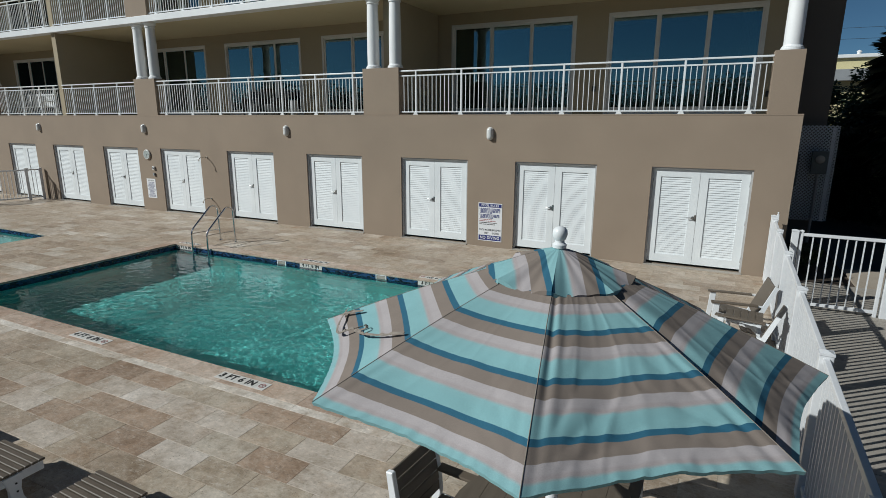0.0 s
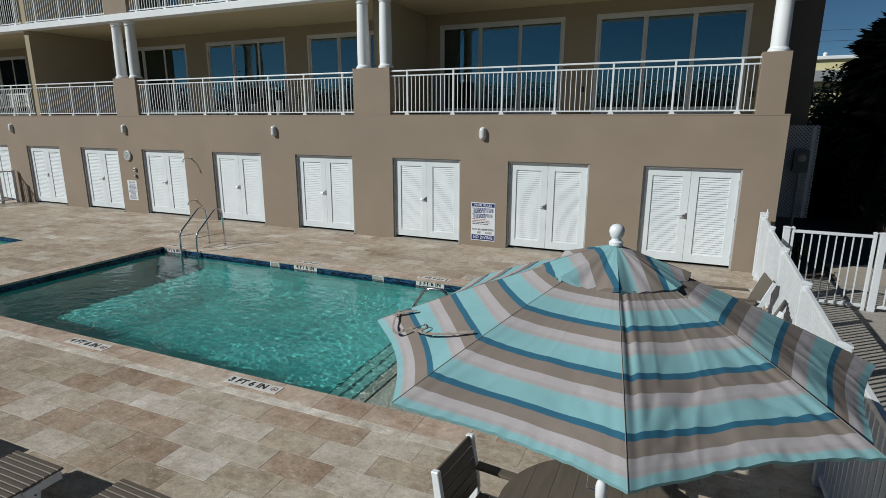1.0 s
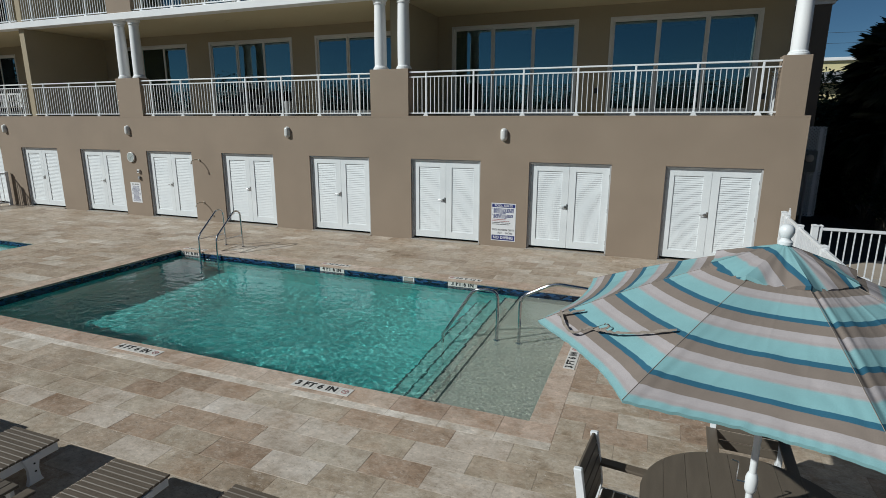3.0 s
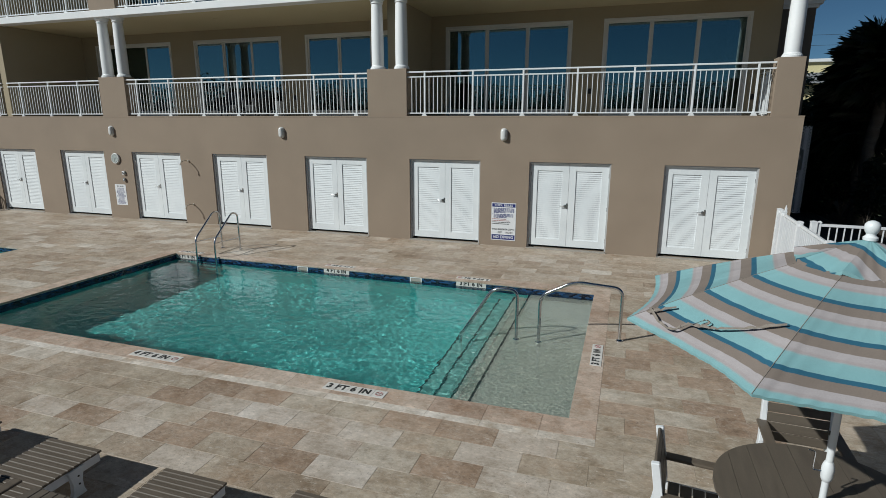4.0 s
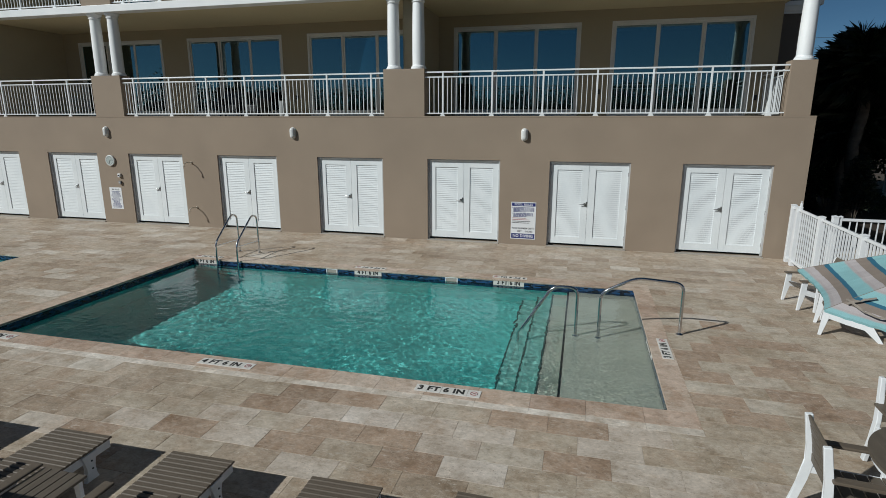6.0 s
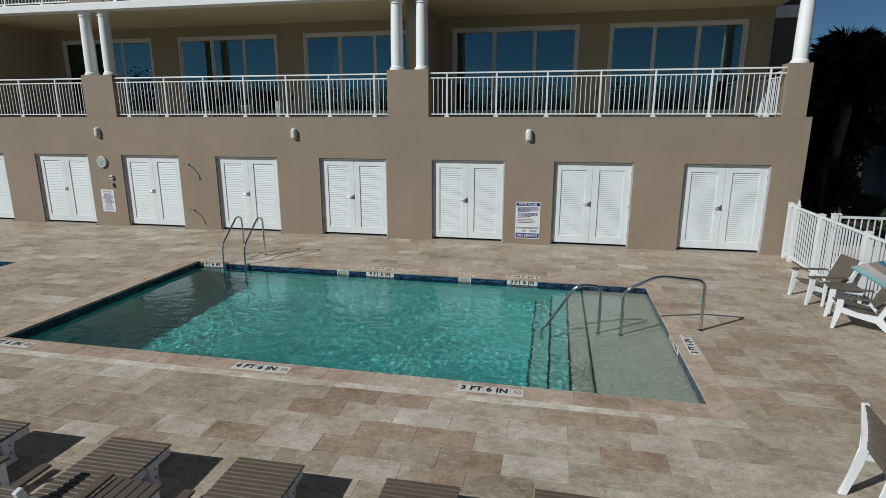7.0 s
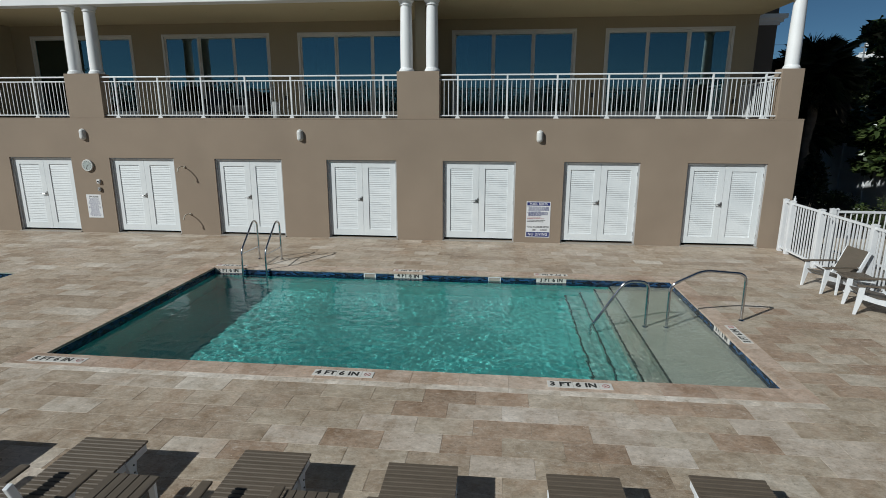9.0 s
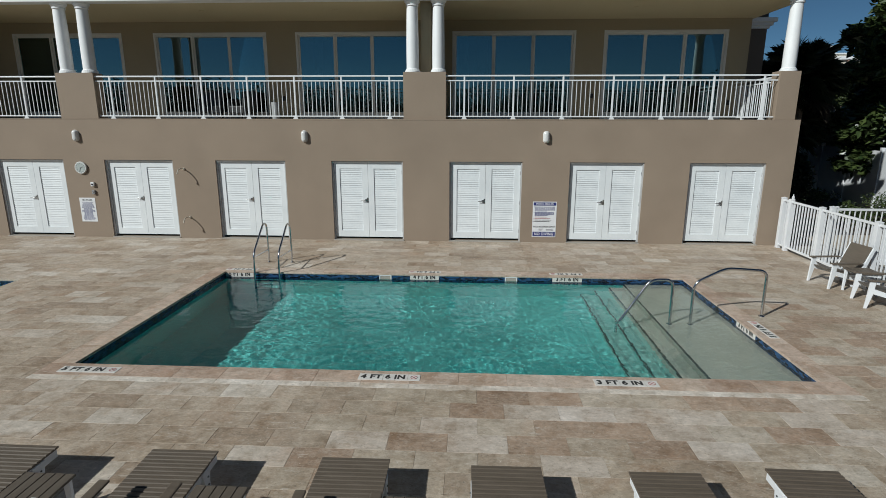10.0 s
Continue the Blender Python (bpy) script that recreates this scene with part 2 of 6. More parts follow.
def travertine(name, source, tones=TONES, stain=0.4):
    """Tumbled travertine: a tone for each slab, drifting clouds, veins along the slab and small open pits."""
    m, nt, b = mat_base(name)
    if source == "object":
        rnd = nt.nodes.new("ShaderNodeObjectInfo").outputs["Random"]
    else:
        rnd = nt.nodes.new("ShaderNodeNewGeometry").outputs["Random Per Island"]
    pos = nt.nodes.new("ShaderNodeNewGeometry").outputs["Position"]
    off = nod(nt, "VectorMath")
    off.operation = "MULTIPLY_ADD"
    sep = nod(nt, "CombineXYZ")
    for i in range(3):
        nt.links.new(rnd, sep.inputs[i])
    nt.links.new(sep.outputs[0], off.inputs[0])
    off.inputs[1].default_value = (37.0, 53.0, 11.0)
    nt.links.new(pos, off.inputs[2])
    vec = off.outputs[0]
    mp = nod(nt, "Mapping")
    mp.inputs["Scale"].default_value = (1.0, 1.35, 1.0)
    nt.links.new(vec, mp.inputs["Vector"])
    tone = ramp(nt, rnd, tones)
    cloud = noise_tex(nt, mp.outputs[0], 6.5, 8.0, 0.66)
    col = mix_rgb(nt, 1.0, tone, ramp(nt, cloud, [(0.25, (0.60, 0.56, 0.50)), (0.42, (0.88, 0.87, 0.85)), (0.55, (1.02, 1.02, 1.02)), (0.75, (1.32, 1.32, 1.31))]), "MULTIPLY")
    blot = noise_tex(nt, vec, 2.6, 7.0, 0.68)
    col = mix_rgb(nt, 1.0, col, ramp(nt, blot, [(0.32, (0.70, 0.62, 0.53)), (0.46, (0.95, 0.93, 0.90)), (0.56, (1.03, 1.03, 1.02)), (0.70, (1.16, 1.15, 1.13))]), "MULTIPLY")
    wide = noise_tex(nt, pos, 0.55, 4.0, 0.6)
    col = mix_rgb(nt, 1.0, col, ramp(nt, wide, [(0.3, (0.80, 0.76, 0.71)), (0.5, (1.0, 0.99, 0.98)), (0.7, (1.08, 1.08, 1.08))]), "MULTIPLY")
    warm = noise_tex(nt, vec, 1.6, 3.0)
    col = mix_rgb(nt, ramp(nt, warm, [(0.52, 0.0), (0.8, stain)]), col, (0.43, 0.27, 0.175))
    fine = noise_tex(nt, mp.outputs[0], 24.0, 8.0, 0.8)
    col = mix_rgb(nt, 1.0, col, ramp(nt, fine, [(0.3, 0.42), (0.44, 0.92), (0.56, 1.02), (0.64, 1.25), (0.76, 1.65)]), "MULTIPLY")
    pit = nod(nt, "TexVoronoi", Scale=22.0)
    nt.links.new(mp.outputs[0], pit.inputs["Vector"])
    hole = ramp(nt, pit.outputs["Distance"], [(0.0, 0.8), (0.1, 0.6), (0.17, 0.0)])
    patch = ramp(nt, noise_tex(nt, vec, 5.0, 2.0), [(0.5, 0.0), (0.55, 1.0)])
    gate = nod(nt, "Math")
    gate.operation = "MULTIPLY"
    nt.links.new(hole, gate.inputs[0])
    nt.links.new(patch, gate.inputs[1])
    col = mix_rgb(nt, gate.outputs[0], col, (0.12, 0.09, 0.07))
    vein = ramp(nt, noise_tex(nt, mp.outputs[0], 5.5, 8.0, 0.7), [(0.45, 0.0), (0.485, 0.3), (0.51, 0.0)])
    col = mix_rgb(nt, vein, col, (0.58, 0.52, 0.44))
    # pale mineral streaks along the bedding
    lay_map = nod(nt, "Mapping")
    lay_map.inputs["Scale"].default_value = (3.2, 10.0, 1.0)
    nt.links.new(vec, lay_map.inputs["Vector"])
    streak = ramp(nt, noise_tex(nt, lay_map.outputs[0], 2.2, 6.0, 0.7), [(0.57, 0.0), (0.63, 0.35), (0.70, 0.6)])
    where = ramp(nt, noise_tex(nt, vec, 1.9, 3.0), [(0.46, 0.0), (0.6, 1.0)])
    streaks = nod(nt, "Math")
    streaks.operation = "MULTIPLY"
    nt.links.new(streak, streaks.inputs[0])
    nt.links.new(where, streaks.inputs[1])
    col = mix_rgb(nt, streaks.outputs[0], col, (0.66, 0.61, 0.54))
    nick = nod(nt, "TexVoronoi", Scale=17.0)
    nt.links.new(vec, nick.inputs["Vector"])
    chip = ramp(nt, nick.outputs["Distance"], [(0.0, 0.85), (0.09, 0.7), (0.12, 0.0)])
    some = ramp(nt, noise_tex(nt, vec, 3.1, 2.0), [(0.56, 0.0), (0.6, 1.0)])
    chips = nod(nt, "Math")
    chips.operation = "MULTIPLY"
    nt.links.new(chip, chips.inputs[0])
    nt.links.new(some, chips.inputs[1])
    col = mix_rgb(nt, chips.outputs[0], col, (0.68, 0.63, 0.55))
    nt.links.new(col, b.inputs["Base Color"])
    nt.links.new(ramp(nt, cloud, [(0.2, 0.42), (0.8, 0.66)]), b.inputs["Roughness"])
    b.inputs["Specular IOR Level"].default_value = 0.35
    hgt = nod(nt, "Math")
    hgt.operation = "SUBTRACT"
    nt.links.new(fine, hgt.inputs[0])
    nt.links.new(gate.outputs[0], hgt.inputs[1])
    bump_to(nt, b, hgt.outputs[0], 0.6, 0.006)
    return m


TRAV_PIECE = travertine("travertine_slab", "object")
TRAV_FIELD = travertine("travertine_field", "island", FIELD)
TRAV_PALE = travertine("travertine_pale_slab", "object", PALE, 0.2)
TRAV_DUSK = travertine("travertine_brown_slab", "object", DUSK, 0.3)
TRAV_COPE = travertine("travertine_coping", "object", ROSE, 0.6)
TRAV_EDGE = travertine("travertine_edge_course", "island", [(0.0, (0.56, 0.505, 0.445)), (0.6, (0.62, 0.565, 0.505)), (1.0, (0.66, 0.61, 0.555))], 0.2)


def plaster(name, a, b, scale):
    """Pool finish with a faint drifting mottle."""
    m, nt, bs = mat_base(name)
    v = coords(nt)
    cloud = noise_tex(nt, v, scale, 4.0)
    fine = noise_tex(nt, v, 30.0, 3.0)
    col = mix_rgb(nt, ramp(nt, cloud, [(0.3, 0.0), (0.7, 1.0)]), a, b)
    col = mix_rgb(nt, 1.0, col, ramp(nt, fine, [(0.3, 0.86), (0.7, 1.05)]), "MULTIPLY")
    nt.links.new(col, bs.inputs["Base Color"])
    bs.inputs["Roughness"].default_value = 0.8
    return m


POOLFLOOR = plaster("aqua_pool_plaster", (0.145, 0.61, 0.575), (0.185, 0.70, 0.66), 0.8)
POOLSTEP = plaster("pale_aqua_step_plaster", (0.24, 0.55, 0.50), (0.32, 0.63, 0.58), 0.8)


def mosaic(name):
    """Small blue glass tiles in running bond."""
    m, nt, b = mat_base(name)
    pos = nt.nodes.new("ShaderNodeNewGeometry").outputs["Position"]
    sp = nod(nt, "SeparateXYZ")
    nt.links.new(pos, sp.inputs[0])
    add = nod(nt, "Math")
    nt.links.new(sp.outputs[0], add.inputs[0])
    nt.links.new(sp.outputs[1], add.inputs[1])
    cb = nod(nt, "CombineXYZ")
    nt.links.new(add.outputs[0], cb.inputs[0])
    nt.links.new(sp.outputs[2], cb.inputs[1])
    br = nod(nt, "TexBrick", Scale=1.0)
    br.inputs["Brick Width"].default_value = 0.075
    br.inputs["Row Height"].default_value = 0.025
    br.inputs["Mortar Size"].default_value = 0.002
    br.inputs["Bias"].default_value = -0.25
    br.inputs["Color1"].default_value = (0.003, 0.006, 0.018, 1)
    br.inputs["Color2"].default_value = (0.03, 0.11, 0.27, 1)
    br.inputs["Mortar"].default_value = (0.05, 0.06, 0.07, 1)
    nt.links.new(cb.outputs[0], br.inputs["Vector"])
    nt.links.new(br.outputs["Color"], b.inputs["Base Color"])
    b.inputs["Roughness"].default_value = 0.12
    return m


MOSAIC = mosaic("blue_glass_mosaic")
TRIMTILE = surface("dark_trim_tile", (0.012, 0.018, 0.025), (0.02, 0.03, 0.04), 8, 60, 0.3)


def water_material():
    m, nt, b = mat_base("pool_water")
    b.inputs["Base Color"].default_value = (0.93, 0.99, 0.98, 1)
    b.inputs["Roughness"].default_value = 0.0
    b.inputs["IOR"].default_value = 1.333
    b.inputs["Transmission Weight"].default_value = 1.0
    v = coords(nt)
    chop = noise_tex(nt, coords(nt, scale=(0.75, 1.15, 1.0)), 9.5, 2.0, 0.55)
    gust = ramp(nt, noise_tex(nt, v, 0.8, 2.0), [(0.36, 0.16), (0.56, 1.0)])
    # small facets where the wind ruffles the surface
    facet = nod(nt, "TexVoronoi", Scale=6.5)
    nt.links.new(coords(nt, scale=(0.85, 1.1, 1.0)), facet.inputs["Vector"])
    both = nod(nt, "Math")
    both.operation = "MULTIPLY_ADD"
    nt.links.new(facet.outputs["Distance"], both.inputs[0])
    both.inputs[1].default_value = 0.6
    nt.links.new(chop, both.inputs[2])
    hgt = nod(nt, "Math")
    hgt.operation = "MULTIPLY"
    nt.links.new(both.outputs[0], hgt.inputs[0])
    # the deep end lies in the lee and stays smoother
    along = nod(nt, "SeparateXYZ")
    nt.links.new(v, along.inputs[0])
    lee = nod(nt, "MapRange")
    lee.inputs["From Min"].default_value, lee.inputs["From Max"].default_value = -12.0, -9.0
    lee.inputs["To Min"].default_value = 0.3
    nt.links.new(along.outputs["X"], lee.inputs["Value"])
    breeze = nod(nt, "Math")
    breeze.operation = "MULTIPLY"
    nt.links.new(gust, breeze.inputs[0])
    nt.links.new(lee.outputs["Result"], breeze.inputs[1])
    nt.links.new(breeze.outputs[0], hgt.inputs[1])
    bump_to(nt, b, hgt.outputs[0], 0.25, 0.02)
    clear = nod(nt, "BsdfTransparent")
    clear.inputs["Color"].default_value = (0.70, 0.95, 0.93, 1)
    mx = nod(nt, "MixShader")
    mx.inputs[0].default_value = 0.16
    nt.links.new(b.outputs[0], mx.inputs[1])
    nt.links.new(clear.outputs[0], mx.inputs[2])
    nt.links.new(mx.outputs[0], nt.nodes["Material Output"].inputs["Surface"])
    return m


WATER = water_material()


def window_glass():
    """Solar-control glass: a dark tint with a strong coated reflection."""
    m, nt, b = mat_base("solar_glass")
    tr = nod(nt, "BsdfTransparent")
    tr.inputs["Color"].default_value = (0.42, 0.50, 0.52, 1)
    gl = nod(nt, "BsdfGlossy")
    gl.inputs["Roughness"].default_value = 0.012
    gl.inputs["Color"].default_value = (0.70, 0.97, 1.0, 1)
    fr = nod(nt, "Fresnel", IOR=2.55)
    mx = nod(nt, "MixShader")
    nt.links.new(fr.outputs[0], mx.inputs[0])
    nt.links.new(tr.outputs[0], mx.inputs[1])
    nt.links.new(gl.outputs[0], mx.inputs[2])
    nt.links.new(mx.outputs[0], nt.nodes["Material Output"].inputs["Surface"])
    return m


GLASS = window_glass()


def canopy_fabric():
    """Striped acrylic cloth; the stripes run along each panel's hem."""
    m, nt, b = mat_base("striped_canopy_cloth")
    uv = nt.nodes.new("ShaderNodeUVMap")
    uv.uv_map = "stripes"
    sp = nod(nt, "SeparateXYZ")
    nt.links.new(uv.outputs[0], sp.inputs[0])
    fr = nod(nt, "Math")
    fr.operation = "FRACT"
    nt.links.new(sp.outputs[1], fr.inputs[0])
    aqua, aqua2, pink = (0.265, 0.455, 0.47), (0.25, 0.45, 0.468), (0.405, 0.36, 0.355)
    grey, taupe, navy = (0.44, 0.40, 0.40), (0.24, 0.198, 0.168), (0.037, 0.13, 0.20)
    col = ramp(nt, fr.outputs[0], [(0.0, navy), (0.115, navy), (0.12, taupe), (0.365, taupe), (0.37, grey), (0.52, grey),
                                   (0.56, pink), (0.60, pink), (0.66, aqua), (0.8, aqua2), (0.995, aqua2), (1.0, navy)])
    v = coords(nt)
    fine = noise_tex(nt, v, 260.0, 2.0)
    soil = noise_tex(nt, v, 3.0, 4.0)
    col = mix_rgb(nt, 1.0, col, ramp(nt, fine, [(0.3, 0.86), (0.7, 1.04)]), "MULTIPLY")
    col = mix_rgb(nt, 1.0, col, ramp(nt, soil, [(0.3, 0.88), (0.7, 1.05)]), "MULTIPLY")
    nt.links.new(col, b.inputs["Base Color"])
    b.inputs["Roughness"].default_value = 0.85
    b.inputs["Specular IOR Level"].default_value = 0.2
    bump_to(nt, b, fine, 0.15, 0.001)
    tl = nod(nt, "BsdfTranslucent")
    nt.links.new(col, tl.inputs["Color"])
    mx = nod(nt, "MixShader")
    mx.inputs[0].default_value = 0.07
    nt.links.new(b.outputs[0], mx.inputs[1])
    nt.links.new(tl.outputs[0], mx.inputs[2])
    nt.links.new(mx.outputs[0], nt.nodes["Material Output"].inputs["Surface"])
    return m


CANOPY = canopy_fabric()

# ---- helpers for building ----


def box(bm, x0, x1, y0, y1, z0, z1, m=None):
    vs = [bm.verts.new((x, y, z)) for z in (z0, z1) for y in (y0, y1) for x in (x0, x1)]
    if m is not None:
        for v in vs:
            v.co = m @ v.co
    for f in ((0, 2, 3, 1), (4, 5, 7, 6), (0, 1, 5, 4), (2, 6, 7, 3), (0, 4, 6, 2), (1, 3, 7, 5)):
        bm.faces.new([vs[i] for i in f])
    return vs


def bevelled(bm, w, seg=2):
    bmesh.ops.bevel(bm, geom=list(bm.edges), offset=w, segments=seg, profile=0.6, affect="EDGES", clamp_overlap=True)
    return bm


def bbox(x0, x1, y0, y1, z0, z1, w=0.004, seg=2):
    bm = bmesh.new()
    box(bm, x0, x1, y0, y1, z0, z1)
    return bevelled(bm, w, seg) if w else bm


def part(name, bm, material, parent=None, label="", smooth=False, kind=""):
    me = bpy.data.meshes.new(name)
    bmesh.ops.recalc_face_normals(bm, faces=list(bm.faces))
    bm.to_mesh(me)
    bm.free()
    me.materials.append(material)
    if smooth:
        for p in me.polygons:
            p.use_smooth = True
        me.set_sharp_from_angle(angle=radians(42))
    ob = new(name, me)
    ob.parent = parent
    return tagged(ob, label, kind=kind)


def share(name, me, parent, m):
    ob = new(name, me)
    ob.parent = parent
    ob.matrix_basis = m
    return ob


def thing(name, m, label, category, group=""):
    e = new(name)
    e.empty_display_size = 0.1
    e.matrix_basis = m
    return tagged(e, label, category, group)


def lathe(bm, profile, seg=20, centre=(0, 0)):
    """Turns a profile of (radius, height) round z."""
    rings = []
    for r, z in profile:
        rings.append([bm.verts.new((centre[0] + r * math.cos(2 * math.pi * k / seg), centre[1] + r * math.sin(2 * math.pi * k / seg), z))
                      for k in range(seg)])
    for a, b in zip(rings, rings[1:]):
        for k in range(seg):
            bm.faces.new((a[k], a[(k + 1) % seg], b[(k + 1) % seg], b[k]))
    bm.faces.new(rings[0][::-1])
    bm.faces.new(rings[-1])
    return bm


def smooth_line(pts, r=0.12, n=6):
    """Rounds the corners of a polyline."""
    pts = [Vector(p) for p in pts]
    out = [pts[0]]
    for a, b, c in zip(pts, pts[1:], pts[2:]):
        d1, d2 = (a - b), (c - b)
        k = min(r, d1.length * 0.48, d2.length * 0.48)
        p, q = b + d1.normalized() * k, b + d2.normalized() * k
        for i in range(n + 1):
            t = i / n
            out.append(p * (1 - t) ** 2 + b * 2 * t * (1 - t) + q * t * t)
    out.append(pts[-1])
    return out


def tube(bm, pts, r, seg=10, taper=None):
    pts = [Vector(p) for p in pts]
    rings = []
    up = None
    for i, p in enumerate(pts):
        d = (pts[min(i + 1, len(pts) - 1)] - pts[max(i - 1, 0)]).normalized()
        if up is None:
            up = d.orthogonal().normalized()
        up = (up - d * up.dot(d)).normalized()
        side = d.cross(up)
        rr = r if taper is None else r * (1 + (taper - 1) * i / (len(pts) - 1))
        rings.append([bm.verts.new(p + rr * (math.cos(2 * math.pi * k / seg) * up + math.sin(2 * math.pi * k / seg) * side)) for k in range(seg)])
    for a, b in zip(rings, rings[1:]):
        for k in range(seg):
            bm.faces.new((a[k], a[(k + 1) % seg], b[(k + 1) % seg], b[k]))
    bm.faces.new(rings[0][::-1])
    bm.faces.new(rings[-1])
    return bm


def outline(bm, pts, depth, place):
    """A plate cut to an outline in (u, v), depth thick; place maps (u, v, w) to a point."""
    a = [bm.verts.new(place(u, v, 0)) for u, v in pts]
    b = [bm.verts.new(place(u, v, depth)) for u, v in pts]
    n = len(pts)
    bm.faces.new(a[::-1])
    bm.faces.new(b)
    for i in range(n):
        bm.faces.new((a[i], a[(i + 1) % n], b[(i + 1) % n], b[i]))
    return bm


def lettering(name, text, size, material, parent, m, depth=0.002, align="CENTER", squeeze=1.0, bold=0.04):
    cu = bpy.data.curves.new(name, "FONT")
    cu.body, cu.size, cu.align_x, cu.align_y = text, size, align, "CENTER"
    cu.extrude, cu.resolution_u, cu.space_character, cu.offset = depth, 3, 1.08, size * bold
    tmp = bpy.data.objects.new(name, cu)
    scene.collection.objects.link(tmp)
    bpy.context.view_layer.update()
    me = bpy.data.meshes.new_from_object(tmp)
    bpy.data.objects.remove(tmp)
    bm = bmesh.new()
    bm.from_mesh(me)
    left = set(bm.verts)
    grid = m @ Matrix.Diagonal((squeeze, 1, 1, 1))
    while left:
        todo, isle = [left.pop()], []
        while todo:
            v = todo.pop()
            isle.append(v)
            for e in v.link_edges:
                o = e.other_vert(v)
                if o in left:
                    left.remove(o)
                    todo.append(o)
        index = {v: k for k, v in enumerate(isle)}
        faces = {f for v in isle for f in v.link_faces}
        one = bpy.data.meshes.new(name)
        one.from_pydata([tuple(v.co) for v in isle], [], [[index[v] for v in f.verts] for f in faces])
        one.materials.append(material)
        ob = new(name, one)
        ob.parent = parent
        ob.matrix_basis = grid
    bm.free()
    bpy.data.meshes.remove(me)

# ---- large structure: ground, pool shell, building ----
FY = 11.80            # face of the lower wall
PX0, PX1, PY0, PY1 = -12.08, -2.305, 3.825, 8.485   # pool
SX0, SX1, SY0, SY1 = -19.35, -15.98, 4.55, 7.615     # spa
DX0, DX1, DY0, DY1 = -33.0, 1.36, -9.0, 11.8    # deck
WATER_Z = -0.12


def sheet_with_holes(bm, x0, x1, y0, y1, z, holes):
    """A flat sheet, cut into rectangles that leave the holes open."""
    xs = sorted({x0, x1, *[v for h in holes for v in h[:2]]})
    ys = sorted({y0, y1, *[v for h in holes for v in h[2:]]})
    grid = {}
    for i, x in enumerate(xs):
        for j, y in enumerate(ys):
            grid[i, j] = bm.verts.new((x, y, z))
    for i in range(len(xs) - 1):
        for j in range(len(ys) - 1):
            cx, cy = (xs[i] + xs[i + 1]) / 2, (ys[j] + ys[j + 1]) / 2
            if not any(h[0] < cx < h[1] and h[2] < cy < h[3] for h in holes):
                bm.faces.new((grid[i, j], grid[i + 1, j], grid[i + 1, j + 1], grid[i, j + 1]))
    return bm


POOL_HOLE, SPA_HOLE = (PX0, PX1, PY0, PY1), (SX0, SX1, SY0, SY1)
ground = part("ground", sheet_with_holes(bmesh.new(), -1500, 1500, -1500, 1500, -0.05, [POOL_HOLE, SPA_HOLE]), SOIL, kind="structure",
              label="dark sandy soil round the pool terrace")
deck_bed = part("deck_bed", sheet_with_holes(bmesh.new(), DX0, DX1, DY0, DY1, -0.005, [POOL_HOLE, SPA_HOLE]), GROUT, kind="structure",
                label="sand joints under the travertine slabs")


def shell(name, x0, x1, y0, y1, floor, material, label):
    """Walls and floor of a pool; floor is a list of (x, z) along its length."""
    bm = bmesh.new()
    lo, hi = [], []
    for x, z in floor:
        lo.append(bm.verts.new((x, y0, z)))
        hi.append(bm.verts.new((x, y1, z)))
    for i in range(len(floor) - 1):
        bm.faces.new((lo[i], lo[i + 1], hi[i + 1], hi[i]))
    tl = [bm.verts.new((x, y0, -0.02)) for x, z in floor]
    th = [bm.verts.new((x, y1, -0.02)) for x, z in floor]
    for i in range(len(floor) - 1):
        bm.faces.new((lo[i], tl[i], tl[i + 1], lo[i + 1]))
        bm.faces.new((hi[i], hi[i + 1], th[i + 1], th[i]))
    bm.faces.new((lo[0], hi[0], th[0], tl[0]))
    bm.faces.new((lo[-1], tl[-1], th[-1], hi[-1]))
    return part(name, bm, material, kind="structure", label=label)


pool_basin = shell("pool_basin", PX0, PX1, PY0, PY1, [(PX0, -1.32), (-9.6, -1.28), (-6.2, -1.17), (-4.9, -1.13), (PX1, -1.12)],
                   POOLFLOOR, "aqua plastered swimming pool basin, deeper at one end")
spa_basin = shell("spa_basin", SX0, SX1, SY0, SY1, [(SX0, -0.95), (SX1, -0.95)], POOLFLOOR, "aqua plastered square spa basin")

# shallow entry shelf and steps, each with a dark tile nosing
SHELF = -0.24
STEPS = [(-3.53, -3.53, SHELF), (-3.82, -3.82, -0.47), (-4.115, -4.115, -0.70), (-4.405, -4.405, -0.92)]   # near x, far x, height
for i, (xn, xf, sz) in enumerate(STEPS):
    bm = bmesh.new()
    y0, y1 = PY0 + 0.004, PY1 - 0.004
    bn, bf = (PX1 - 0.004, PX1 - 0.004) if i == 0 else (STEPS[i - 1][0] - 0.001, STEPS[i - 1][1] - 0.001)
    outline(bm, [(xn, y0), (bn, y0), (bf, y1), (xf, y1)], sz + 1.1, lambda u, v, d: (u, v, -1.1 + d))
    st = part("pool_step", bm, PEBBLE if i < 2 else POOLSTEP, kind="structure",
              label="wide shallow entry shelf under water" if i == 0 else "plastered underwater pool step")
    bm = bmesh.new()
    outline(bm, [(xn - 0.006, y0 + 0.002), (xn + 0.024, y0 + 0.002), (xf + 0.024, y1 - 0.002), (xf - 0.006, y1 - 0.002)], 0.036, lambda u, v, d: (u, v, sz - 0.03 + d))
    part("nosing", bm, TRIMTILE, st, "dark tile nosing")


